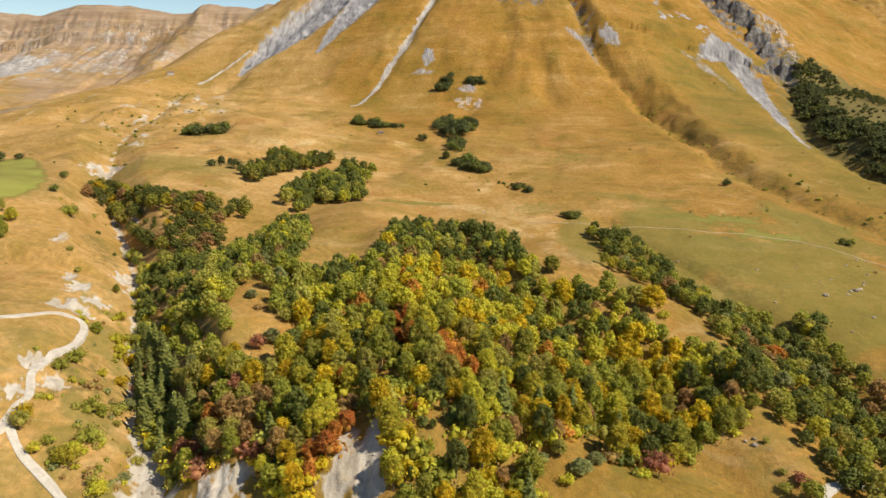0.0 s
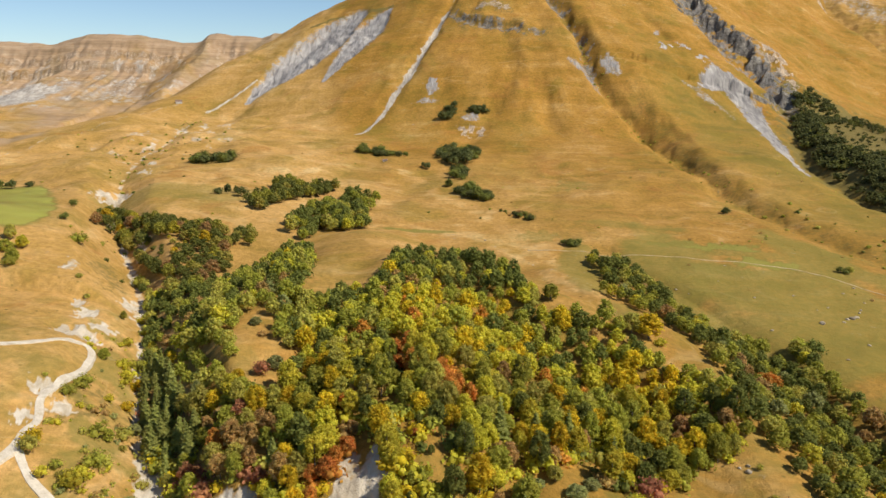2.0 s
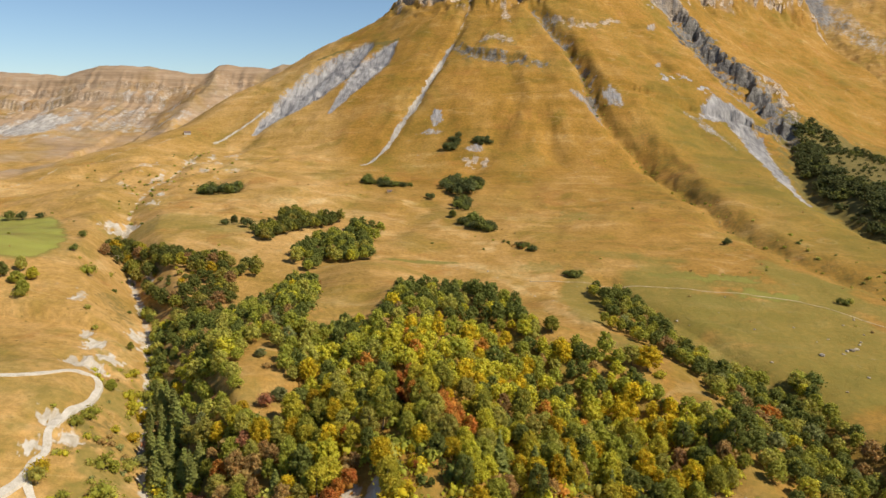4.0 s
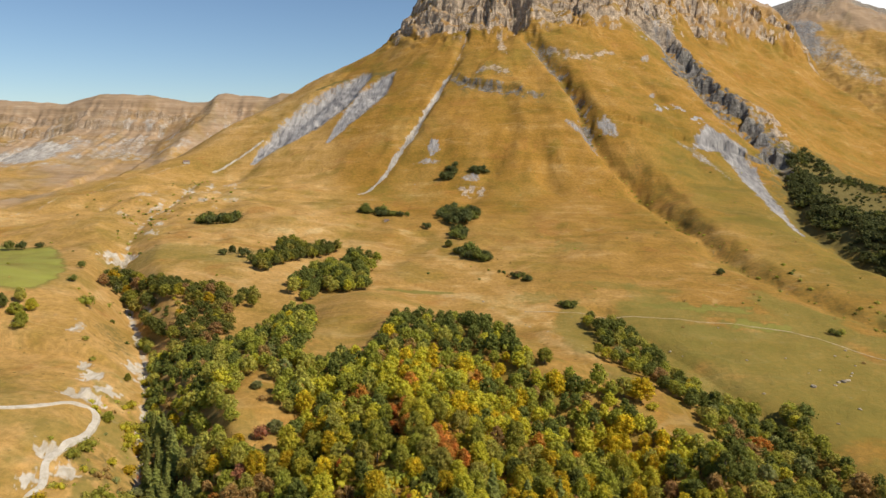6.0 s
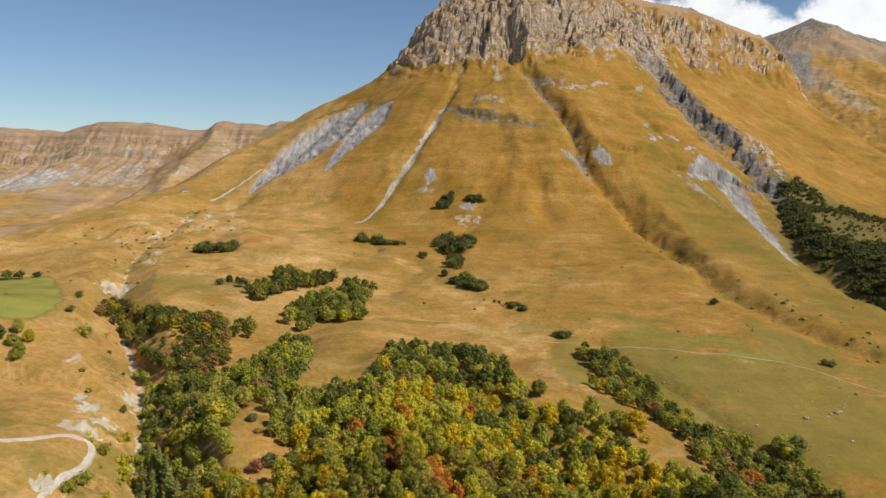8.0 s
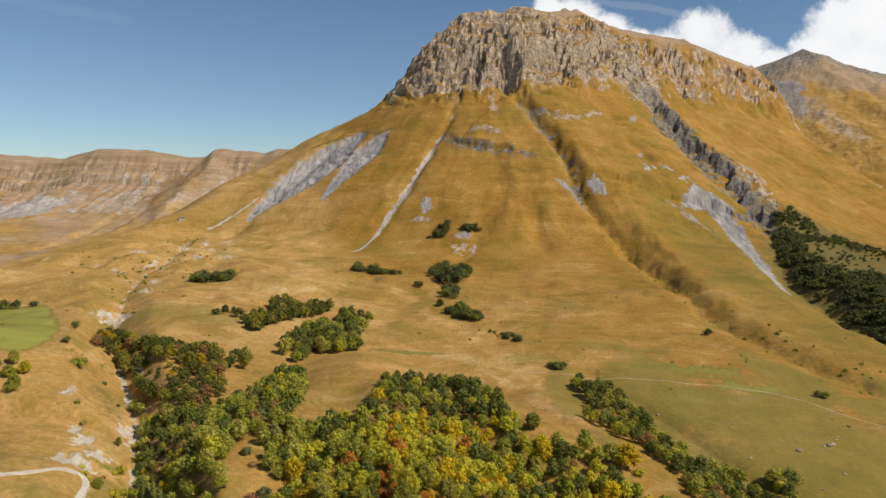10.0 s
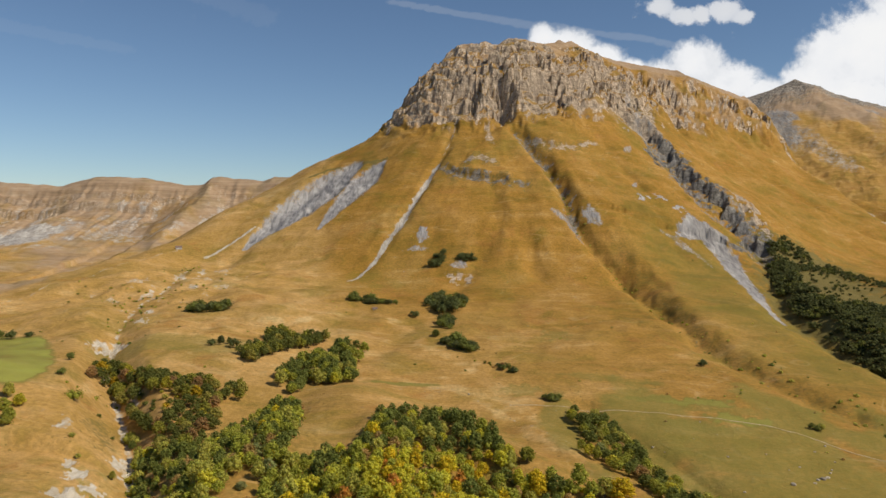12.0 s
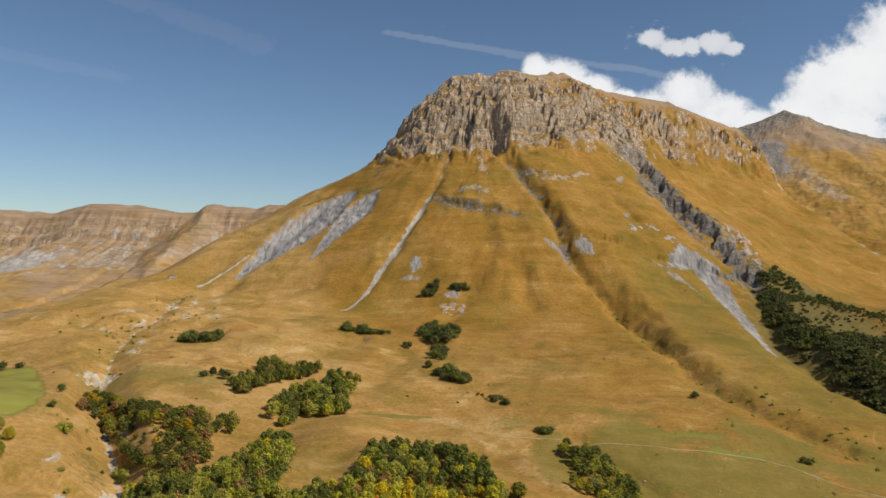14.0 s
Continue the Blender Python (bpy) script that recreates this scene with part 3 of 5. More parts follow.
def cover(x, y, z):
    """What lies on the ground: shares of rock, pale scree, green grass, scrub, and the tone of the dry grass."""
    slope = np.zeros(x.shape)
    slope[1:-1, 1:-1] = np.hypot((z[2:, 1:-1] - z[:-2, 1:-1]) / (y[2:, 1:-1] - y[:-2, 1:-1]), (z[1:-1, 2:] - z[1:-1, :-2]) / np.maximum(x[1:-1, 2:] - x[1:-1, :-2], 0.1))
    d, w = rib_way(x, y)
    rough = fbm(x, y, 16, 4, 91, 0.6)
    wide = np.interp(w, [-400, -140, 0, 150, 300, 480, 640, 900], [165, 178, 185, 185, 178, 190, 170, 130])
    cliff = smooth(wide + 12, wide - 18, d + (18 + 26 * smooth(150, 330, w)) * fbm(x, y, 48, 4, 92))
    east = smooth(120, 330, w)
    crest_cap = smooth(60, 15, d) * smooth(200, 290, w)
    bare = cliff * smooth(0.95, 1.45, slope + 0.6 * rough - 0.34 + east * (0.8 * fbm(w, d * 1.6, 75, 3, 90) - 0.28) + 0.3 * smooth(40, -60, w))
    rock = bare * (1 - 0.85 * crest_cap)
    rock = np.maximum(rock, smooth(48, 22, d) * smooth(185, 120, w) * smooth(-0.55, 0.25, fbm(x, y, 22, 4, 77)))
    for line, half, seed in ((BAND_HIGH, 6, 93), (BAND_LOW, 8, 94), ([(50, 1192, 0), (70, 1203, 0), (93, 1189, 0)], 7, 99), ([(86, 1300, 0), (89, 1289, 0), (92, 1230, 0)], 6, 95), (CENTRE_GULLY[2:6], 9, 96), ([(150, 1252, 0), (180, 1200, 0)], 10, 97)):
        rock = np.maximum(rock, 0.66 * strip(x, y, line, half, seed, 0.8) * smooth(-0.5, 0.1, fbm(x, y, 14, 3, seed + 20)))
    rock = np.maximum(rock, strip(x, y, [(px, py, pw * 1.2) for px, py, pw in CRAGS], None, 98, 0.9) * smooth(0.75, 1.1, slope + 0.3 * fbm(x, y, 14, 3, 88)))
    rock = np.maximum(rock, strip(x, y, EAST_GULLY, 9) * smooth(-0.3, 0.2, fbm(x, y, 25, 3, 97)))
    rock = np.maximum(rock, 0.8 * spot(x, y, 35, 950, 20, 14) * smooth(-0.3, 0.2, fbm(x, y, 10, 3, 98)))
    fd, fv, fw = along(x, y, FAR_RIDGE)
    far_on = np.maximum(smooth(1450, 1750, y) * smooth(-200, -420, x), smooth(15, 90, west_of_brow(x, y)) * smooth(680, 780, y))
    # brown ridge ground, spread over the apron as painted haze
    earth_haze = far_on * (0.75 + 0.25 * smooth(100, 20, fd) + 0.35 * fbm(x, y, 140, 3, 102) - 0.22 * smooth(280, 560, fd))
    rock = np.maximum(rock, 0.5 * far_on * smooth(55, 70, fd) * smooth(300, 130, fd + 60 * fbm(x, y, 90, 3, 99)) * smooth(0.1, 0.6, fbm(fw, fd * 0.4, 36, 4, 100) + 0.7 * (slope - 0.8)))
    pd, pv, pw = along(x, y, FAR_PEAK)
    earth_haze = np.maximum(earth_haze, smooth(1900, 2300, y) * smooth(200, 500, x) * smooth(620, 200, pd + 160 * fbm(x, y, 200, 3, 103)))
    earth_haze = np.maximum(earth_haze, np.maximum(smooth(75, 15, d) * (0.75 + 0.15 * smooth(230, 320, w)), (0.45 + 0.35 * fbm(x, y, 60, 3, 104)) * cliff))
    rock = np.maximum(rock, 0.8 * smooth(2300, 2450, y) * smooth(330, 60, pd + 70 * fbm(x, y, 130, 3, 101)))
    pale = 0.85 * strip(x, y, [(px, py, w) for (px, py, pz), w in zip(CHUTE[3:], (3.5, 5.0, 5.5, 4.5, 3.0, 1.8))], None, 111, 0.5) + 0.45 * strip(x, y, CHUTE[:4], 2.0)
    for line in (GREY_SLAB, GREY_SLAB_LOW):
        pale = np.maximum(pale, strip(x, y, line, None, 112, 0.16))
    pale = np.maximum(pale, 0.8 * strip(x, y, [(-354, 1078, 0), (-319, 1132, 0), (-300, 1160, 0)], 3.0))
    pale = np.maximum(pale, strip(x, y, [(376, 1083, 8), (407, 1106, 18), (432, 1098, 25), (442, 1072, 21), (434, 1008, 15), (428, 935, 10), (416, 870, 8), (404, 800, 3)], None, 113, 0.4))
    pale = np.maximum(pale, 0.5 * strip(x, y, [(343, 1070, 4), (362, 1066, 9), (384, 1042, 7), (398, 1004, 2)], None, 84, 0.7))
    pale = np.maximum(pale, 0.8 * strip(x, y, [(316, 1124, 0), (362, 1156, 0), (401, 1131, 0)], 8) * smooth(0.0, 0.25, fbm(x, y, 14, 3, 114)))
    gd, gv, gw = along(x, y, RIGHT_GULLY)
    gorge = smooth(480, 380, gw) * smooth(80, 50, gd)
    rock = np.maximum(rock, gorge * smooth(0.95, 1.3, slope + 0.2 * rough))
    # gorge wall, low band and centre gully: their shade put into the rock colour
    slate_shade = np.maximum(smooth(480, 380, gw) * smooth(20, 90, gw) * smooth(75, 50, gd), np.maximum(strip(x, y, BAND_LOW, 24), strip(x, y, CENTRE_GULLY[2:], 14)))
    slate_shade = np.maximum(slate_shade, 0.75 * strip(x, y, [(415, 1108, 16), (436, 1098, 24), (446, 1072, 20), (440, 1008, 14), (432, 935, 8)], None, 76, 0.6))
    slate_shade = np.maximum(slate_shade, 0.8 * smooth(2300, 2450, y) * smooth(200, 400, x))
    pale = np.maximum(pale, 0.6 * gorge * smooth(30, 12, gd) * smooth(-0.3, 0.2, fbm(x, y, 20, 3, 85)))
    pale = np.maximum(pale, 0.4 * strip(x, y, CRAGS, None, 89) * smooth(0.05, 0.35, fbm(x, y, 26, 3, 87)))
    pale = np.maximum(pale, 0.45 * strip(x, y, [(px - 26, py - 6, 0) for px, py, pw in CRAGS], 9, 86, 0.6))
    pale = np.maximum(pale, 0.65 * strip(x, y, [(178, 1072, 5), (203, 1049, 8), (214, 1020, 4)], None, 115))
    pale = np.maximum(pale, 0.75 * spot(x, y, 235, 1061, 12, 20, 20))
    pale = np.maximum(pale, 0.6 * spot(x, y, 345, 1290, 5, 20, -30) + 0.6 * spot(x, y, 330, 1180, 4, 16, -30))
    pale = np.maximum(pale, 0.8 * spot(x, y, -21, 1041, 8, 15) + 0.6 * spot(x, y, -30, 1019, 20, 4))
    pale = np.maximum(pale, 0.7 * spot(x, y, 32, 980, 12, 8))
    pale = np.maximum(pale, far_on * smooth(-0.05, 0.3, fbm(x, y, 150, 3, 116)) * smooth(140, 230, fd) * smooth(560, 380, fd) * 0.45)
    pale = np.maximum(pale, smooth(2300, 2450, y) * smooth(0.0, 0.25, fbm(pw, pd * 0.25, 130, 3, 117)) * smooth(200, 300, pd) * 0.7)
    pale = np.maximum(pale, far_on * 0.9 * spot(x, y, -1110, 1900, 95, 190, 35, 151, 0.4) + 0.5 * far_on * spot(x, y, -905, 1960, 60, 90, -20, 152, 0.5))
    streaks = smooth(0.12, 0.4, grad_noise(fw / 38, fd / 420, 153) + 0.4 * fbm(x, y, 60, 3, 154))
    pale = np.maximum(pale, 0.55 * far_on * streaks * smooth(60, 110, fd) * smooth(480, 250, fd))
    pale = np.maximum(pale, 0.5 * smooth(0.28, 0.55, fbm(x, y, 26, 4, 155)) * spot(x, y, -330, 880, 70, 170, -15, 156, 0.3))
    warm = np.maximum(np.maximum(smooth(900, 760, y) * smooth(300, 200, x), smooth(1080, 1000, y) * smooth(-180, -240, x)), np.maximum(0.55 * strip(x, y, CHUTE, 14), 0.4 * far_on))
    warm = np.maximum(warm, strip(x, y, [(-354, 1078, 0), (-319, 1132, 0), (-300, 1160, 0)], 8))
    d, v, w = along(x, y, STREAM)
    bed = smooth(5.2, 2.2, d * np.interp(y, [210, 226, 246, 262, 600], [0.42, 0.6, 0.8, 1.0, 1.7]) + 2.6 * fbm(x, y, 9, 3, 118)) * smooth(1060, 990, y)
    pale = np.maximum(pale, bed * np.interp(y, [245, 280], [1, 0.7]) * np.maximum(smooth(-0.35, 0.25, fbm(x, y, 16, 3, 83)), smooth(620, 560, y)))
    for cx, cy, rx, ry, deep in SCARPS:
        pale = np.maximum(pale, 0.85 * spot(x, y, cx, cy, rx * 0.85, ry * 0.9, 0, 119, 0.7))
    for cx, cy, rx, ry in ((-178, 398, 5, 13), (-215, 395, 4, 9), (-305, 740, 5, 9), (-294, 694, 6, 10), (-340, 830, 5, 16), (-348, 950, 7, 18), (-330, 985, 5, 16), (-256, 540, 5, 16), (-210, 480, 4, 12)):
        pale = np.maximum(pale, 0.62 * spot(x, y, cx, cy, rx, ry, 15, 120, 0.9))
    edge = bank(x, y, [(-352, 626, 0), (-300, 545, 0), (-275, 502, 0), (-259, 448, 0), (-263, 415, 0)], 1, 1)[1]
    green = (0.84 + 0.14 * fbm(x, y, 60, 3, 121)) * smooth(2, -5, edge + 3 * fbm(x, y, 14, 3, 122)) * smooth(415, 428, y) * smooth(634, 616, y) * smooth(-430, -410, x)
    green = np.maximum(green, 0.62 * spot(x, y, 240, 405, 125, 125, 20, 122, 0.8))
    green = np.maximum(green, 0.75 * spot(x, y, -22, 541, 30, 5, 4, 123, 0.3))
    green = np.maximum(green, 0.55 * spot(x, y, 185, 505, 60, 9, -14, 124, 0.5))
    green = np.maximum(green, 0.5 * spot(x, y, -215, 600, 85, 30, 10, 125, 0.5))
    green = np.maximum(green, 0.4 * spot(x, y, -30, 500, 60, 8, -10, 126, 0.4) + 0.6 * spot(x, y, 92, 458, 15, 60, -6, 127, 0.4))
    for cx, cy, rx, ry, much in ((71, 533, 16, 14, 0.5), (207, 510, 28, 9, 0.8), (171, 516, 26, 8, 0.75), (222, 476, 26, 9, 0.8), (180, 462, 22, 12, 0.7), (123, 696, 16, 20, 0.5), (150, 560, 40, 10, 0.45)):
        green = np.maximum(green, much * spot(x, y, cx, cy, rx, ry, -8, 129, 0.7))
    green = np.maximum(green, 0.28 * smooth(0.05, 0.4, fbm(x, y, 110, 3, 128)))
    scrub = np.maximum(0.37 * strip(x, y, [(px + 14, py, 0) for px, py, pz in SIDE_BANK[1:]], 10, 131, 0.8), 0.36 * strip(x, y, CENTRE_GULLY[5:], 4.5, 132, 0.6))
    scrub = np.maximum(scrub, 0.8 * strip(x, y, [(px + 62, py, 0) for px, py, pz in RIGHT_GULLY[9:16]], 75, 133, 0.5))
    scrub = np.maximum(scrub, 0.5 * spot(x, y, -143, 268, 9, 24, -20, 134, 1.0) + 0.5 * spot(x, y, -205, 415, 8, 28, 25, 135, 0.6))
    # bushes on the rock bands and gully head, also painting in overhang shade
    for line, half in ((BAND_LOW, 13), (BAND_HIGH, 8), ([(50, 1192, 0), (70, 1203, 0), (93, 1189, 0)], 12), (CENTRE_GULLY[1:6], 5)):
        scrub = np.maximum(scrub, 0.5 * strip(x, y, line, half, 136, 1.0))
    scrub = np.maximum(scrub, 0.7 * strip(x, y, [(-230, 1290, 0), (-202, 1304, 0), (-169, 1296, 0), (-126, 1275, 0), (-95, 1268, 0)], 5, 137, 0.9))
    path = (strip(x, y, [(-150, 500, 0), (-60, 520, 0), (20, 530, 0), (60, 470, 0), (90, 420, 0)], 0.9, 142, 0.2))
    worn = np.zeros(x.shape)
    for line, half in WORN_TRACKS:
        worn = np.maximum(worn, strip(x, y, line, half, 79, 0.9) * (0.5 + 0.5 * smooth(-0.3, 0.3, fbm(x, y, 30, 3, 78))))
    pale = np.maximum(pale, 0.3 * path * smooth(700, 600, y))
    green = np.maximum(green, 0.42 * smooth(200, 330, x + 60 * fbm(x, y, 80, 3, 148)) * smooth(480, 600, y) * smooth(1250, 1000, y) * smooth(500, 440, x))
    green = np.maximum(green, 0.45 * smooth(-0.2, 0.35, fbm(x, y, 26, 4, 149)) * smooth(460, 320, y))
    knoll_side = smooth(-125, -95, x) * smooth(400, 330, y)
    green = np.maximum(green, 0.25 * knoll_side + 0.6 * smooth(-0.2, 0.25, fbm(x, y, 18, 3, 146)) * strip(x, y, [(px - 20, py, 0) for px, py, pz in STREAM[1:8]], 17, 147, 0.5))
    tone = (1 - 0.75 * knoll_side) * (1 - 0.42 * smooth(-130, -10, x)) * smooth(960, 640, y - 1100 * smooth(-90, -330, x) + 90 * fbm(x, y, 160, 3, 143)) * 0.95 * (0.25 + 0.75 * smooth(220, 40, x + 60 * fbm(x, y, 90, 3, 145))) + 0.2 * smooth(0, 0.5, fbm(x, y, 70, 3, 144))
    track = strip(x, y, [(-480, 700, 0), (-475, 778, 0), (-470, 861, 0), (-443, 963, 0), (-416, 1060, 0), (-398, 1078, 0)], 1.6, 157, 0.3)
    fan = strip(x, y, [(1130, 2640, 22), (1245, 2475, 52), (1243, 2319, 46), (1262, 2200, 38)], None, 161, 0.5)
    pale, warm = np.maximum(np.maximum(pale, 0.42 * track), 0.46 * fan), np.maximum(np.maximum(warm, track), 0.4 * fan)
    tone = np.maximum(np.maximum(tone, 0.8 * worn), 0.55 * smooth(1900, 2100, y) * smooth(700, 900, x))
    turn, run = np.arctan2(x - 120, 1480 - y) * 420, along(x, y, CREST)[0]
    fall = fbm(turn + 14 * fbm(x, y, 130, 3, 159), run * 0.2, 46, 4, 158, 0.6) * smooth(-0.35, 0.3, fbm(x, y, 150, 3, 160)) * smooth(110, 200, run) * smooth(-700, -500, x) * smooth(760, 980, y)
    fall = fall - 1.6 * smooth(230, 400, x) * smooth(1280, 1050, y) * smooth(230, 330, y)
    return {"fall": fall + 2.2 * worn, "rock": rock, "pale": pale, "green": green, "scrub": scrub, "warm": warm, "slate_shade": slate_shade, "earth_haze": np.clip(earth_haze, 0, 1), "strata": far_on, "tone": np.clip(tone, 0, 1)}

def land_grid():
    """One sheet over the whole land: a fan that widens away from the valley, finer towards its near middle."""
    ys, y = [], 120.0
    while y < 4700:
        ys.append(y)
        y += float(np.interp(y, [120, 500, 900, 1060, 1330, 1560, 1600, 2000, 2080, 2320, 2400, 3000, 4700], [1.6, 2.7, 4.4, 3.0, 2.3, 2.5, 7, 8, 4, 4, 16, 16, 70]))
    near = [-1500, -1000, -600, -300, -150, -60, 0, 40, 70, 90, 106]
    ys = np.array(near + ys)
    us = np.concatenate([np.linspace(-0.76, 0.80, 710), [-6, -3, -2, -1.4, -1.15, -1.0, -0.9, -0.84, 0.88, 0.96, 1.1, 1.3, 1.8, 3, 6]])
    us.sort()
    Y, U = np.meshgrid(ys, us, indexing="ij")
    X = U * (70 + np.maximum(Y, 60)) * 0.92 + 0.02 * np.maximum(Y, 0)
    return X, Y


LX, LY = land_grid()
LZ = height(LX, LY)
COVER = cover(LX, LY, LZ)
rows_n, cols_n = LX.shape
quads = np.arange((rows_n - 1) * (cols_n - 1))
qi, qj = quads // (cols_n - 1), quads % (cols_n - 1)
first = qi * cols_n + qj
faces = np.stack([first, first + 1, first + cols_n + 1, first + cols_n], 1)
co = np.stack([LX.ravel(), LY.ravel(), LZ.ravel()], 1)


def sheet(name, pick, mat, label, category):
    used = np.unique(faces[pick])
    remap = np.full(len(co), -1)
    remap[used] = np.arange(len(used))
    f = remap[faces[pick]]
    me = bpy.data.meshes.new(name)
    me.vertices.add(len(used))
    me.vertices.foreach_set("co", co[used].ravel())
    me.loops.add(len(f) * 4)
    me.loops.foreach_set("vertex_index", f.ravel())
    me.polygons.add(len(f))
    me.polygons.foreach_set("loop_start", np.arange(len(f)) * 4)
    me.polygons.foreach_set("use_smooth", COVER["rock"].ravel()[faces[pick]].mean(1) < 0.3)
    me.update(calc_edges=True)
    me.materials.append(mat)
    for name_of, values in COVER.items():
        a = me.attributes.new(name_of, "FLOAT", "POINT")
        a.data.foreach_set("value", values.ravel()[used].astype(np.float32))
    return tagged(new(name, me), label, category, kind="structure"), used


fx, fy = co[faces[:, 0], 0], co[faces[:, 0], 1]
near_crest = along(fx, fy, CREST)[0]
near_spur = along(fx, fy, SPUR_LEFT)[0]
on_mountain = (fy < 2150) & (fy > 850) & ((near_crest < 560) | (near_spur < 260) | (along(fx, fy, SPUR_RIGHT)[0] < 300)) & (fx > -560)
on_far_peak = ~on_mountain & (fy > 2000) & (fx > 250)
on_far_ridge = ~on_mountain & ~on_far_peak & (fy > 1650)
sheet("mountain", on_mountain, mat_land, "golden grass mountain with grey summit cliffs and gullies", "mountain")
sheet("far_peak", on_far_peak, mat_land, "distant bare grey and tan peak", "mountain")
sheet("far_ridge", on_far_ridge, mat_land, "distant banded cliff ridge above pale scree", "ridge")
sheet("ground", ~(on_mountain | on_far_peak | on_far_ridge), mat_land, "dry golden grass valley floor, knoll and banks", "ground")

# ---- trees ----
def part(name, verts, polys, mat, parent=None, label=""):
    me = bpy.data.meshes.new(name)
    me.from_pydata(verts, [], polys)
    me.materials.append(mat)
    me.update()
    ob = new(name, me)
    ob.parent = parent
    return tagged(ob, label)


def ground_z(x, y):
    return float(height(np.array([[x]]), np.array([[y]]))[0, 0])


def ground_zs(xy):
    a = np.array(xy, float)
    return height(a[:, 0], a[:, 1])


ICO = bmesh.new()
bmesh.ops.create_icosphere(ICO, subdivisions=1, radius=1.0)
ICO_V = np.array([v.co[:] for v in ICO.verts])
ICO_F = np.array([[v.index for v in f.verts] for f in ICO.faces])
ICO.free()


def leaf_quads(rng, at, out, size):
    """Small leaf sprays: one folded quad at each place, facing about outwards."""
    n = len(at)
    nrm = out + rng.normal(0, 0.55, (n, 3))
    nrm /= np.linalg.norm(nrm, axis=1, keepdims=True)
    a = np.cross(nrm, rng.normal(0, 1, (n, 3)))
    a /= np.linalg.norm(a, axis=1, keepdims=True)
    c = np.cross(nrm, a)
    s = size * rng.uniform(0.6, 1.35, (n, 1))
    v = np.stack([at - a * s, at - c * s * 0.75 + nrm * s * 0.25, at + a * s, at + c * s * 0.75 + nrm * s * 0.25], 1).reshape(-1, 3)
    f = np.arange(4 * n).reshape(n, 4)
    return v, f


def broadleaf(rng, tall, wide, count, size, low=0.25, lobes=13):
    """Crown of a broad-leaved tree: leaf sprays over uneven boughs; returns points and faces (triangles of the inner boughs, then quads)."""
    centres, radii = [], []
    mid, up = tall * (0.5 + low * 0.45), tall * (0.5 - low * 0.45)
    for k in range(lobes):
        t = 1 - 1.75 * (k + 0.5) / lobes  # from the top down
        a = k * 2.4 + rng.uniform(-0.5, 0.5)
        r = math.sqrt(max(0.0, 1 - t * t)) * wide * 0.64 * rng.uniform(0.85, 1.08) * (1 - 0.22 * max(0.0, t))
        centres.append((r * math.cos(a), r * math.sin(a), mid + t * up * 0.66 * rng.uniform(0.85, 1.1)))
        radii.append(wide * rng.uniform(0.8, 1.25) * 1.45 / math.sqrt(lobes) * (1 - 0.25 * max(0.0, t)))
    centres, radii = np.array(centres), np.array(radii)
    pick = rng.choice(lobes, count * 3, p=radii**2 / (radii**2).sum())
    d = rng.normal(0, 1, (count * 3, 3))
    d[:, 2] += 0.25
    d /= np.linalg.norm(d, axis=1, keepdims=True)
    at = centres[pick] + d * (radii[pick] * rng.uniform(0.72, 1.3, count * 3))[:, None] * (1, 1, 0.95)
    gap = np.linalg.norm(at[:, None] - centres[None], axis=2) / radii[None]
    gap[np.arange(len(at)), pick] = 9
    keep = np.where(gap.min(1) > 0.7)[0][:count]
    qv, qf = leaf_quads(rng, at[keep], d[keep], size)
    cv = [c + ICO_V * r * 0.68 * rng.uniform(0.8, 1.12, (len(ICO_V), 1)) for c, r in zip(centres, radii)]
    cf = [ICO_F + k * len(ICO_V) for k in range(lobes)]
    return np.concatenate(cv + [qv]), np.concatenate(cf), qf + lobes * len(ICO_V)


def conifer(rng, tall, wide, count, size):
    """Crown of a spruce: drooping sprays on a narrow cone."""
    t = 1 - np.sqrt(rng.uniform(0, 1, count))
    tier = np.round(t * 11) / 11 + rng.normal(0, 0.012, count)
    a = rng.uniform(0, 2 * np.pi, count)
    r = wide * (1 - tier) * rng.uniform(0.55, 1.05, count) * (1 + 0.22 * np.sin(a * 5 + tier * 40))
    at = np.stack([r * np.cos(a), r * np.sin(a), tall * (0.08 + 0.92 * tier) - 0.25 * r], 1)
    out = np.stack([np.cos(a), np.sin(a), np.full(count, 0.8)], 1)
    qv, qf = leaf_quads(rng, at, out, size)
    n = 9
    ring = [(wide * 0.72 * math.cos(6.283 * k / n), wide * 0.72 * math.sin(6.283 * k / n), tall * 0.09) for k in range(n)]
    cv = np.array(ring + [(0, 0, tall * 0.99), (0, 0, tall * 0.06)])
    cf = np.array([(k, (k + 1) % n, n) for k in range(n)] + [((k + 1) % n, k, n + 1) for k in range(n)])
    return np.concatenate([cv, qv]), cf, qf + len(cv)


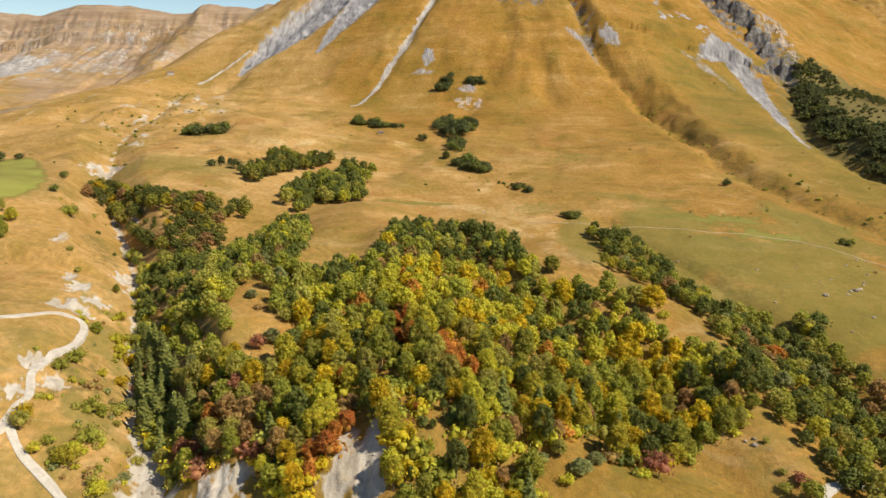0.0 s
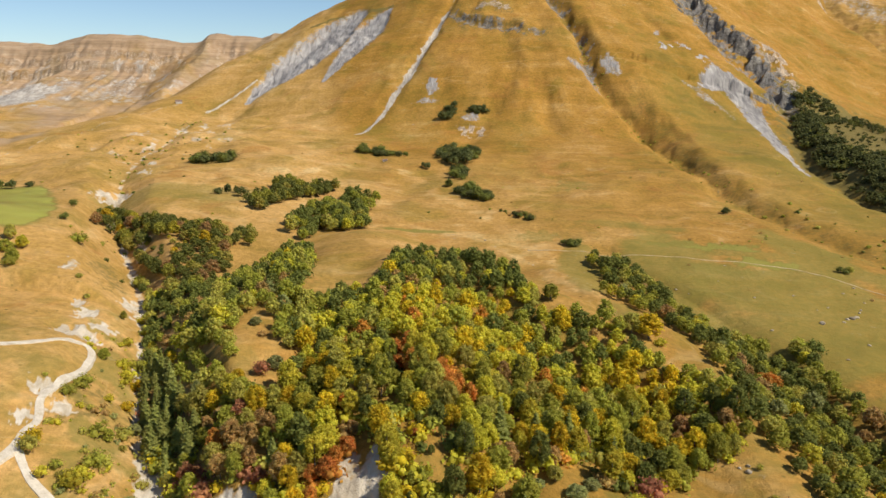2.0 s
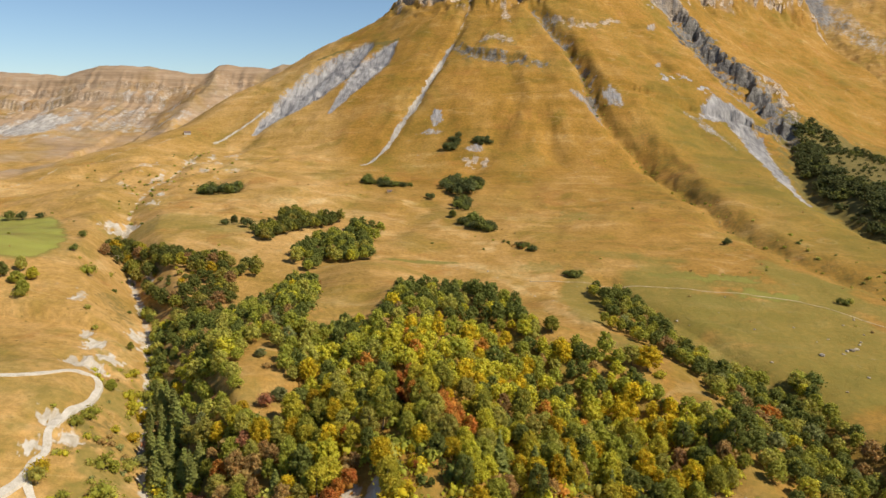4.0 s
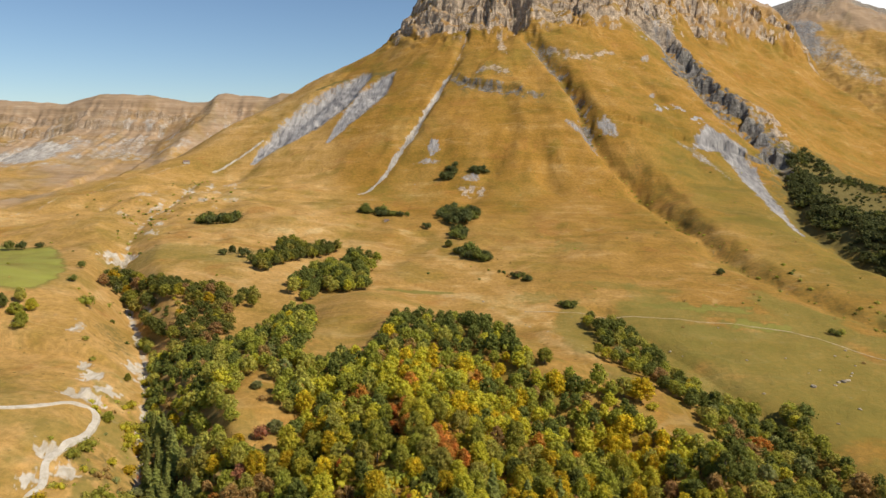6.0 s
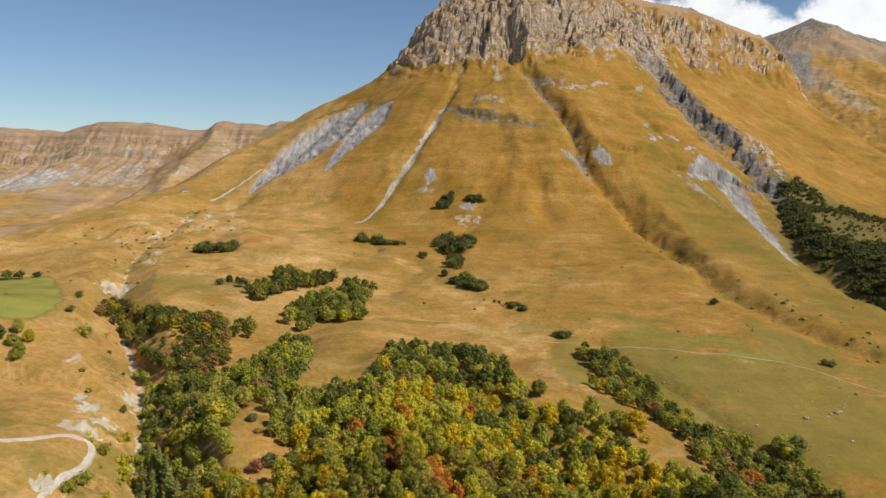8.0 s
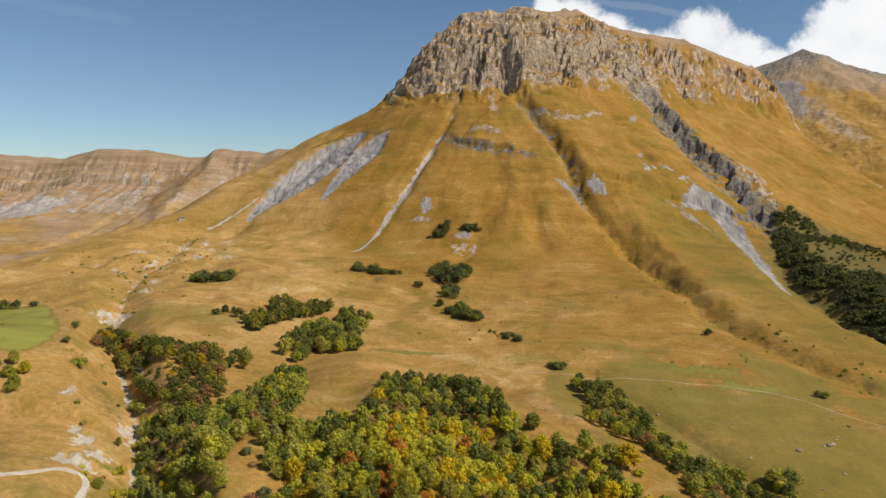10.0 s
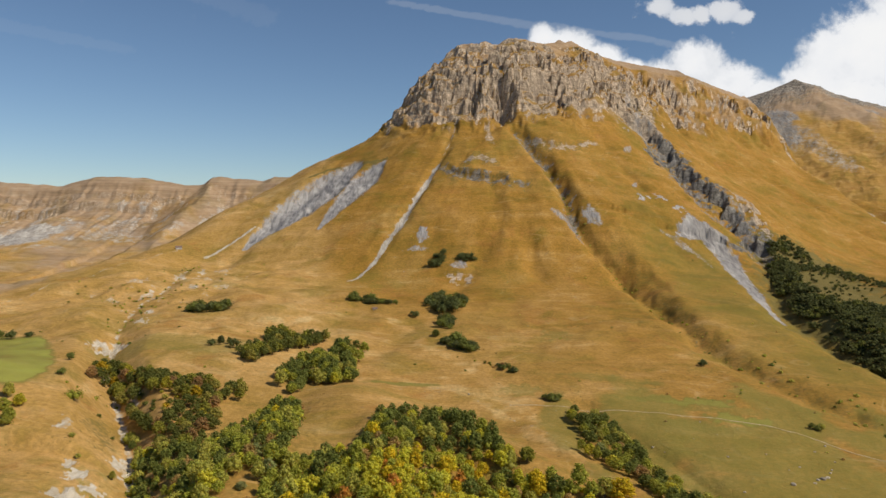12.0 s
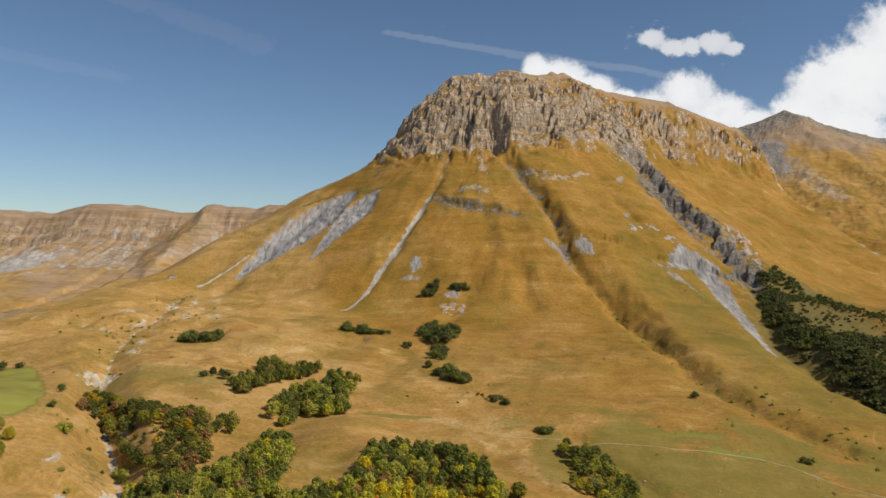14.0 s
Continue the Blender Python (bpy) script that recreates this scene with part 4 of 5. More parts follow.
def trunk(rng, tall, thick, limbs):
    """A tapered, slightly bent trunk with limbs."""
    v, f = [], []

    def tube(a, b, ra, rb, n=6):
        a, b = Vector(a), Vector(b)
        ax = (b - a).normalized()
        s = ax.orthogonal().normalized()
        u = ax.cross(s)
        i0 = len(v)
        for c, r in ((a, ra), (b, rb)):
            for k in range(n):
                w = 6.2832 * k / n
                v.append(tuple(c + s * r * math.cos(w) + u * r * math.sin(w)))
        f.extend([(i0 + k, i0 + (k + 1) % n, i0 + n + (k + 1) % n, i0 + n + k) for k in range(n)])

    x = y = 0.0
    pts = [(0, 0, -0.6)]
    for k in range(1, 5):
        x, y = x + rng.uniform(-0.2, 0.2), y + rng.uniform(-0.2, 0.2)
        pts.append((x, y, tall * 0.78 * k / 4))
    for k in range(4):
        tube(pts[k], pts[k + 1], thick * (1 - k * 0.22), thick * (1 - (k + 1) * 0.22))
    for k in range(limbs):
        z = tall * rng.uniform(0.3, 0.6)
        a = rng.uniform(0, 6.28)
        tube((0, 0, z), (math.cos(a) * tall * 0.2, math.sin(a) * tall * 0.2, z + tall * 0.17), thick * 0.45, thick * 0.12, 4)
    return v, f


def crown_faces(c):
    v, tri, quad = c
    return v.tolist(), tri.tolist() + quad.tolist()


rng = np.random.default_rng(7)
# shapes: name, tall, wide, leaf sprays, spray size
NEAR_SHAPES = []
for i, (tall, wide, low, lobes) in enumerate(((13.0, 4.2, 0.05, 17), (15.5, 4.1, 0.04, 20), (11.5, 4.6, 0.06, 17), (14.5, 3.5, 0.03, 18), (10.5, 4.1, 0.05, 15), (16.0, 4.6, 0.05, 21))):
    NEAR_SHAPES.append((tall, wide, broadleaf(rng, tall, wide, 1500, 0.35, low, lobes + 9)))
FAR_SHAPES = [(tall, wide, broadleaf(rng, tall, wide, 420, 0.46, low, lobes + 7)) for tall, wide, low, lobes in ((11.5, 4.5, 0.04, 11), (13.0, 4.4, 0.04, 12), (10.5, 4.8, 0.05, 11), (9.5, 4.2, 0.04, 10), (12.5, 3.9, 0.03, 11))]
DISTANT_SHAPES = [(tall, wide, broadleaf(rng, tall, wide, 55, 1.1, 0.03, 6)) for tall, wide in ((10.0, 4.6), (9.0, 5.0), (11.5, 4.2))]
SPECK_SHAPES = [(tall, wide, broadleaf(rng, tall, wide, 50, 0.5, 0.1, 4)) for tall, wide in ((3.2, 2.2), (2.4, 2.4))]
SHRUB_SHAPES = [(tall, wide, broadleaf(rng, tall, wide, 230, 0.26, 0.2, 7)) for tall, wide in ((3.4, 2.2), (2.6, 2.4), (4.4, 2.3), (2.2, 1.9))]
SPRUCE_SHAPES = [(tall, wide, conifer(rng, tall, wide, 760, 0.5)) for tall, wide in ((15.5, 2.9), (13.0, 2.6))]


def model(name, shape, mat, label, category, thick, limbs):
    """A first tree with its parts, from which the others are copied."""
    tall, wide, crown = shape
    ob = tagged(new(name), label, category)
    part("trunk", *trunk(rng, tall, thick, limbs), mat_bark, ob)
    part("crown", *crown_faces(crown), mat, ob)
    return ob


def inside(x, y, poly):
    hit = False
    for (ax, ay), (bx, by) in zip(poly, poly[1:] + poly[:1]):
        if (ay > y) != (by > y) and x < (bx - ax) * (y - ay) / (by - ay) + ax:
            hit = not hit
    return hit


def scatter(poly, gap, rng, holes=(), tries=30000):
    """Places in a plan polygon that keep a gap from one another."""
    xs, ys = [p[0] for p in poly], [p[1] for p in poly]
    grid, out = {}, []
    area = (max(xs) - min(xs)) * (max(ys) - min(ys))
    for _ in range(min(tries, int(area / gap / gap * 6))):
        x, y = rng.uniform(min(xs), max(xs)), rng.uniform(min(ys), max(ys))
        g = gap * rng.uniform(0.75, 1.15)
        if not inside(x, y, poly) or any(inside(x, y, h) for h in holes):
            continue
        c = (int(x // gap), int(y // gap))
        if any(math.hypot(x - a, y - b) < g for i in (-1, 0, 1) for j in (-1, 0, 1) for a, b in grid.get((c[0] + i, c[1] + j), ())):
            continue
        grid.setdefault(c, []).append((x, y))
        out.append((x, y))
    return out


WOOD = [(-178, 405), (-165, 375), (-155, 349), (-146, 327), (-137, 301), (-128, 278), (-119, 257), (-109, 242), (-98, 226), (-93, 218), (-84, 211), (-76, 213), (-63, 209), (-55, 197), (-43, 187), (-38, 194), (-34, 204), (-26, 222), (-19, 207), (-13, 180), (29, 184), (30, 196), (23, 205), (32, 209), (43, 217), (51, 228), (53, 215), (55, 206), (62, 208), (80, 219), (96, 229), (108, 235), (115, 242), (116, 250), (118, 262), (118, 278), (110, 290), (104, 297), (97, 304), (88, 313), (80, 325), (65, 329), (50, 332), (45, 336), (46, 345), (41, 362), (36, 388), (26, 408), (8, 413), (-30, 411), (-32, 362), (-40, 356), (-52, 364), (-64, 348), (-68, 340), (-76, 352), (-76, 386), (-80, 420), (-87, 450), (-95, 469), (-109, 479), (-112, 453), (-117, 432), (-125, 409), (-127, 378), (-134, 392), (-138, 400), (-150, 384), (-164, 400)]
CLEARING = [(-97, 322), (-86, 324), (-77, 314), (-72, 292), (-66, 283), (-60, 266), (-64, 252), (-76, 257), (-85, 268), (-92, 285)]
BROW_GAP = [(-34, 399), (-16, 400), (0, 394), (-2, 386), (-16, 390), (-34, 390)]
RAVINE_WOOD = [(95, 480), (102, 484), (116, 475), (126, 467), (128, 444), (125, 424), (133, 424), (131, 408), (131, 390), (135, 381), (141, 370), (138, 350), (146, 348), (160, 356), (163, 346), (167, 342), (163, 336), (173, 329), (177, 333), (176, 342), (181, 334), (179, 320), (183, 313), (186, 308), (182, 296), (183, 282), (200, 240), (214, 150), (142, 150), (130, 205), (127, 217), (124, 229), (125, 240), (123, 251), (123, 266), (126, 290), (127, 305), (129, 325), (123, 341), (118, 363), (108, 378), (98, 392), (92, 409), (104, 402), (103, 420), (102, 448), (101, 470)]
WEST_WOOD = [(-258, 511), (-272, 560), (-258, 560), (-225, 520), (-204, 506), (-192, 508), (-180, 490), (-172, 508), (-160, 496), (-139, 498), (-132, 482), (-141, 470), (-141, 452), (-136, 425), (-135, 394), (-150, 381), (-164, 403), (-191, 443), (-221, 483), (-244, 513)]
WEST_GLADE = [(-222, 485), (-202, 477), (-181, 468), (-167, 468), (-166, 445), (-168, 425), (-184, 438)]
COPSE_A = [(-165, 584), (-161, 597), (-147, 604), (-158, 655), (-148, 668), (-124, 652), (-104, 654), (-98, 643), (-101, 630), (-119, 617), (-134, 598), (-143, 579), (-146, 562), (-159, 567)]
COPSE_B = [(-119, 534), (-118, 545), (-113, 576), (-106, 600), (-94, 620), (-80, 643), (-69, 631), (-59, 625), (-60, 596), (-66, 580), (-59, 536), (-68, 522), (-93, 520), (-102, 501), (-106, 480), (-114, 491)]
GULLY_WOOD = [(541, 1140), (560, 1150), (590, 1195), (625, 1130), (646, 1060), (670, 980), (645, 800), (560, 640), (470, 560), (432, 600), (428, 700), (436, 780), (440, 830), (455, 890), (484, 1000), (515, 1085)]

GULLY_GLADES = [[(544, 1055), (604, 1063), (596, 903), (557, 841), (509, 835), (490, 879), (503, 964)], [(443, 808), (457, 781), (439, 723), (431, 759)]]

MIXES = {
    "west": (("deep", 12), ("green", 32), ("olive", 30), ("lime", 8), ("yellow", 3), ("brown", 9), ("red", 2), ("sage", 4)),
    "west_low": (("deep", 6), ("green", 30), ("olive", 24), ("lime", 21), ("yellow", 8), ("brown", 9), ("red", 5), ("orange", 3)),
    "middle": (("lime", 29), ("yellow", 16), ("green", 26), ("olive", 9), ("orange", 5), ("deep", 11), ("brown", 4)),
    "upper": (("green", 20), ("olive", 14), ("deep", 56), ("lime", 4), ("brown", 4), ("yellow", 2)),
    "east": (("lime", 26), ("green", 27), ("deep", 22), ("yellow", 12), ("olive", 8), ("brown", 5)),
    "ravine": (("deep", 48), ("green", 27), ("olive", 14), ("brown", 3), ("lime", 5), ("sage", 3)),
    "copse": (("deep", 60), ("green", 30), ("olive", 10)),
}
# drifts of one colour: middle, reach, hue, share
HUES = (
    ((-125, 286), 5, "red", 0.5), ((-92, 232), 6, "red", 0.6), ((-85, 218), 5, "red", 0.6), ((-77, 212), 5, "red", 0.6), ((-65, 207), 6, "red", 0.5),
    ((-61, 201), 6, "orange", 0.75), ((-86, 207), 5, "red", 0.6), ((-78, 206), 5, "lime", 0.7), ((-83, 259), 5, "yellow", 0.6), ((-57, 210), 5, "yellow", 0.8),
    ((-48, 212), 5, "yellow", 0.8), ((-65, 254), 5, "red", 0.5), ((-74, 233), 8, "brown", 0.5), ((-82, 230), 8, "olive", 0.7), ((-66, 233), 6, "brown", 0.5),
    ((-41, 194), 7, "yellow", 0.6), ((-49, 197), 7, "lime", 0.7), ((-39, 188), 7, "yellow", 0.7), ((-36, 194), 6, "orange", 0.9), ((-36, 205), 7, "orange", 0.85),
    ((-34, 217), 5, "brown", 0.5), ((-28, 200), 6, "yellow", 0.85), ((-35, 231), 6, "orange", 0.75), ((-29, 212), 6, "orange", 0.9), ((-25, 212), 5, "yellow", 0.9),
    ((-30, 189), 6, "orange", 0.85), ((-52, 230), 7, "green", 0.7), ((-20, 264), 6, "red", 0.5), ((-19, 263), 8, "orange", 0.85), ((-12, 250), 6, "orange", 0.9),
    ((-37, 291), 7, "orange", 0.85), ((0, 249), 6, "orange", 0.75), ((7, 239), 6, "orange", 0.65), ((-13, 307), 9, "yellow", 0.5), ((-30, 253), 6, "deep", 0.7),
    ((-52, 285), 8, "lime", 0.5), ((-16, 234), 11, "green", 0.6), ((-26, 231), 7, "olive", 0.5), ((24, 265), 5, "brown", 0.8), ((31, 272), 6, "deep", 0.7),
    ((-12, 203), 6, "yellow", 0.65), ((-14, 200), 6, "lime", 0.6), ((-2, 197), 6, "lime", 0.6), ((12, 213), 6, "lime", 0.7), ((-4, 209), 6, "deep", 0.6),
    ((2, 214), 5, "deep", 0.8), ((28, 212), 7, "lime", 0.85), ((17, 196), 5, "brown", 0.8), ((12, 198), 5, "yellow", 0.5), ((12, 187), 7, "lime", 0.6),
    ((58, 279), 6, "orange", 0.75), ((44, 280), 6, "orange", 0.65), ((50, 247), 6, "deep", 0.8), ((3, 261), 18, "lime", 0.5), ((17, 280), 14, "yellow", 0.35),
    ((9, 235), 9, "lime", 0.5), ((-5, 273), 10, "lime", 0.5), ((83, 295), 8, "yellow", 0.75), ((95, 286), 8, "yellow", 0.7), ((81, 262), 9, "lime", 0.7),
    ((104, 275), 9, "lime", 0.6), ((90, 244), 5, "brown", 0.7), ((111, 251), 6, "brown", 0.6), ((106, 238), 6, "lime", 0.6), ((90, 227), 10, "green", 0.7),
    ((79, 237), 6, "yellow", 0.6), ((57, 204), 7, "yellow", 0.4), ((50, 204), 5, "brown", 0.6), ((66, 255), 9, "green", 0.5), ((67, 288), 7, "lime", 0.6),
    ((152, 305), 7, "orange", 0.85), ((144, 306), 8, "brown", 0.6), ((133, 361), 9, "yellow", 0.5), ((125, 368), 7, "brown", 0.5), ((143, 270), 5, "brown", 0.2),
    ((165, 283), 7, "brown", 0.2), ((146, 216), 7, "yellow", 0.5), ((169, 298), 5, "lime", 0.6), ((178, 268), 6, "brown", 0.6), ((85, 330), 10, "lime", 0.5),
    ((-139, 445), 6, "brown", 0.5), ((-138, 415), 6, "brown", 0.6), ((-186, 490), 5, "brown", 0.5), ((-101, 446), 8, "olive", 0.4), ((-91, 448), 8, "brown", 0.6),
    ((-75, 517), 7, "brown", 0.6), ((-147, 457), 7, "brown", 0.5), ((14, 384), 6, "brown", 0.5), ((-5, 480), 7, "brown", 0.6), ((21, 344), 8, "lime", 0.6),
    ((32, 342), 11, "yellow", 0.35), ((-118, 439), 8, "olive", 0.6),
)


def hue_of(x, y, mix, rng):
    for (cx, cy), r, hue, share in HUES:
        if math.hypot(x - cx, y - cy) < r and rng.random() < share:
            return hue
    names, weights = zip(*MIXES[mix])
    w = np.array(weights, float)
    return str(rng.choice(names, p=w / w.sum()))


def mix_of(x, y):
    if x < -62 and y > 345:
        return "upper"
    if x < -62:
        return "west_low" if y < 262 else "west"
    if y > 345:
        return "upper"
    return "east" if x > 48 else "middle"


LABELS = {
    "deep": "dark green broad-leaved tree in the wood", "green": "green broad-leaved tree in the wood", "olive": "olive green tree turning in autumn",
    "lime": "yellow-green broad-leaved tree turning in autumn", "yellow": "bright yellow autumn tree in the wood", "orange": "orange autumn tree in the wood",
    "red": "deep red autumn tree in the wood", "brown": "brown withering tree in the wood", "sage": "grey-green willow-like tree beside the stream", "needle": "dark green spruce in the wood",
}

first_trees = [model("broadleaf_tree", s, LEAVES["green"], LABELS["green"], "tree", 0.24, 4) for s in NEAR_SHAPES]
first_spruces = [model("spruce_tree", s, LEAVES["needle"], LABELS["needle"], "tree", 0.2, 0) for s in SPRUCE_SHAPES]
first_shrubs = [model("shrub", s, LEAVES["green"], "green shrub on dry grass", "shrub", 0.08, 2) for s in SHRUB_SHAPES]
for ob in first_trees + first_spruces + first_shrubs:
    ob["spare"] = 1


def plant(first, x, y, z, hue, scale, rng, label, group, tall=1.0, broad=1.0):
    m = Matrix.Translation((x, y, z - 0.15)) @ Matrix.Rotation(rng.uniform(0, 6.28), 4, "Z") @ Matrix.Diagonal((scale * broad, scale * broad, scale * tall, 1))
    ob = copy_thing(first, m)
    if "spare" in ob:
        del ob["spare"]
    for c in ob.children:
        if c.name.startswith("crown"):
            c.material_slots[0].link = "OBJECT"
            c.material_slots[0].material = LEAVES[hue]
    return tagged(ob, label, "", group)


class Stand:
    """Many far trees in one mesh."""

    def __init__(self):
        self.v, self.loops, self.sizes, self.mats, self.n = [], [], [], [], 0

    def add(self, shape, x, y, z, hue, scale, rng, tall=1.0, broad=1.0):
        v, tri, quad = shape[2]
        a = rng.uniform(0, 6.28)
        c, s = math.cos(a), math.sin(a)
        p = np.stack([(v[:, 0] * c - v[:, 1] * s) * scale * broad + x, (v[:, 0] * s + v[:, 1] * c) * scale * broad + y, v[:, 2] * scale * tall + z - 0.3], 1)
        self.v.append(p)
        self.loops += [(tri + self.n).ravel(), (quad + self.n).ravel()]
        self.sizes += [np.full(len(tri), 3), np.full(len(quad), 4)]
        self.mats.append(np.full(len(tri) + len(quad), list(LEAVES).index(hue)))
        self.n += len(v)

    def build(self, name, label, category):
        me = bpy.data.meshes.new(name)
        v, loops, sizes = np.concatenate(self.v), np.concatenate(self.loops), np.concatenate(self.sizes)
        me.vertices.add(len(v))
        me.vertices.foreach_set("co", v.ravel())
        me.loops.add(len(loops))
        me.loops.foreach_set("vertex_index", loops)
        me.polygons.add(len(sizes))
        me.polygons.foreach_set("loop_start", np.concatenate([[0], np.cumsum(sizes)[:-1]]))
        for mat in LEAVES.values():
            me.materials.append(mat)
        me.polygons.foreach_set("material_index", np.concatenate(self.mats))
        me.update(calc_edges=True)
        return tagged(new(name, me), label, category, kind="stuff")


rng = np.random.default_rng(21)
spots = scatter(WOOD, 5.9, rng, [CLEARING, BROW_GAP])
zs = ground_zs(spots)
stand = Stand()
NEAR_EDGE = 268.0
for (x, y), z in zip(spots, zs):
    spruce = (along(np.array([x]), np.array([y]), [(-148, 322, 0), (-104, 246, 0)])[0][0] < 10 and rng.random() < 0.75) or rng.random() < 0.015
    edge = 0.92 if y > 330 else 1.0
    edge *= 0.8 if along(np.array([x]), np.array([y]), STREAM)[0][0] < 17 else 1.0
    scale = rng.choice([0.68, 0.82, 0.95, 1.1], p=[0.2, 0.35, 0.3, 0.15]) * rng.uniform(0.92, 1.08) * edge
    if spruce:
        if y < 320:
            plant(first_spruces[rng.integers(2)], x, y, z, "needle", rng.uniform(0.8, 1.1), rng, LABELS["needle"], "trees of the wood", 1.0, 1.35)
            continue
    hue = hue_of(x, y, mix_of(x, y), rng)
    if hue in ("red", "orange", "brown"):
        scale *= 0.82
    tall = rng.uniform(0.88, 1.18)
    if inside(x, y, [(-26, 226), (-18, 214), (-12, 184), (4, 184), (4, 214), (-10, 226)]):
        scale *= 0.45
    if y < NEAR_EDGE:
        plant(first_trees[rng.integers(len(first_trees))], x, y, z, hue, scale, rng, LABELS[hue], "trees of the wood", tall, 1.06)
    else:
        stand.add(FAR_SHAPES[rng.integers(len(FAR_SHAPES))], x, y, z, hue, scale, rng, tall, 1.04)
for (x, y), z in zip(*(lambda q: (q, ground_zs(q)))(scatter(WOOD, 4.4, rng, [CLEARING, BROW_GAP]))):
    edge = any(not inside(x + 7 * math.cos(a), y + 7 * math.sin(a), WOOD) for a in (0, 1.57, 3.14, 4.71))
    if edge or (y < 262 and rng.random() < 0.75):
        stand.add(SPECK_SHAPES[rng.integers(2)], x, y, z, hue_of(x, y, mix_of(x, y), rng), rng.uniform(0.9, 1.7), rng)
stand.build("woodland", "autumn wood of green, yellow and orange trees on the knoll", "woodland")

stand = Stand()
spots = scatter(RAVINE_WOOD, 6.3, rng)
for (x, y), z in zip(spots, ground_zs(spots)):
    hue = hue_of(x, y, "ravine", rng)
    stand.add(FAR_SHAPES[rng.integers(len(FAR_SHAPES))], x, y, z, hue, rng.uniform(0.65, 1.05), rng, rng.uniform(0.85, 1.1), 1.1)
stand.build("ravine_woodland", "dark green wood filling the ravine", "woodland")

stand = Stand()
spots = scatter(WEST_WOOD, 7.0, rng, [WEST_GLADE])
for (x, y), z in zip(spots, ground_zs(spots)):
    hue = hue_of(x, y, "upper", rng)
    stand.add(FAR_SHAPES[rng.integers(len(FAR_SHAPES))], x, y, z, hue, rng.uniform(0.75, 1.1), rng, rng.uniform(0.85, 1.05), 1.12)
spots = scatter(WEST_GLADE, 5.0, rng)
for (x, y), z in zip(spots, ground_zs(spots)):
    if rng.random() < 0.6:
        stand.add(SHRUB_SHAPES[rng.integers(4)], x, y, z, hue_of(x, y, "upper", rng), rng.uniform(0.6, 1.2), rng)
stand.build("streamside_woodland", "dark green wood and thicket above the stream", "woodland")

for poly in (COPSE_A, COPSE_B):
    stand = Stand()
    spots = [q for q in scatter(poly, 5.4, rng) if grad_noise(np.array([q[0] / 17]), np.array([q[1] / 17]), 303)[0] > -0.22]
    for (x, y), z in zip(spots, ground_zs(spots)):
        hue = hue_of(x, y, "copse" if y > 540 else "upper", rng)
        stand.add(FAR_SHAPES[rng.integers(len(FAR_SHAPES))], x, y, z, hue, rng.uniform(0.8, 1.15), rng, rng.uniform(0.9, 1.1), 1.1)
    stand.build("copse", "dark green copse standing on the dry meadow", "copse")

stand = Stand()
spots = scatter(GULLY_WOOD, 8.0, rng)
zs = ground_zs(spots)
for (x, y), z in zip(spots, zs):
    dense = 1 - max(0.0, min(1.0, (x - 478 - 0.26 * (y - 900)) / 130))
    glade = any(inside(x, y, g) for g in GULLY_GLADES)
    if glade and rng.random() > 0.45:
        continue
    open_spot = grad_noise(np.array([x / 40]), np.array([y / 60]), 304)[0]
    if open_spot < 0.1 + 0.5 * dense:
        # the gully's shadow side is put into the leaf colour
        hue = str(rng.choice(["pine", "pine", "pine", "pine", "pine", "deep"]))
        stand.add(DISTANT_SHAPES[rng.integers(3)], x, y, z, hue, rng.uniform(0.8, 1.4) * (0.45 + 0.55 * dense) * (0.5 if glade else 1.0), rng, 0.9, 1.15)
stand.build("gully_woodland", "dark wood in the mountain gully", "woodland")

for ob in first_trees + first_spruces + first_shrubs:
    for c in list(ob.children):
        bpy.data.objects.remove(c)
    bpy.data.objects.remove(ob)

# ---- road ----
def smooth_line(pts, step=2.0):
    """A curve through plan points, at even steps."""
    pts = [np.array(p, float) for p in pts]
    pts = [2 * pts[0] - pts[1]] + pts + [2 * pts[-1] - pts[-2]]
    out = []
    for a, b, c, d in zip(pts, pts[1:], pts[2:], pts[3:]):
        n = max(2, int(np.linalg.norm(c - b) / step))
        for k in range(n):
            t = k / n
            out.append(0.5 * (2 * b + (c - a) * t + (2 * a - 5 * b + 4 * c - d) * t * t + (3 * b - a - 3 * c + d) * t**3))
    return np.array(out + [pts[-2]])


def ribbon(name, pts, half, mat, label, lift=0.25):
    """A gravel track laid over the ground, with a slight crown and sides that go into the ground."""
    line = smooth_line(pts)
    way = np.gradient(line, axis=0)
    way /= np.linalg.norm(way, axis=1, keepdims=True)
    side = np.stack([-way[:, 1], way[:, 0]], 1)
    wob = 1 + 0.22 * fbm(line[:, 0], line[:, 1], 9, 2, 201)
    offs = np.array([-1.12, -1, -0.5, 0, 0.5, 1, 1.12])
    x = line[:, 0, None] + side[:, 0, None] * offs * half * wob[:, None]
    y = line[:, 1, None] + side[:, 1, None] * offs * half * wob[:, None]
    level = height(x, y).max(1, keepdims=True)
    z = 0.5 * height(x, y) + 0.5 * level + lift + np.array([-1.5, 0, 0.05, 0.02, 0.05, 0, -1.5])
    n, m = x.shape
    v = np.stack([x, y, z], 2).reshape(-1, 3).tolist()
    f = [(i * m + j, i * m + j + 1, (i + 1) * m + j + 1, (i + 1) * m + j) for i in range(n - 1) for j in range(m - 1)]
    ob = part(name, v, f, mat)
    return tagged(ob, label, "road", kind="structure")


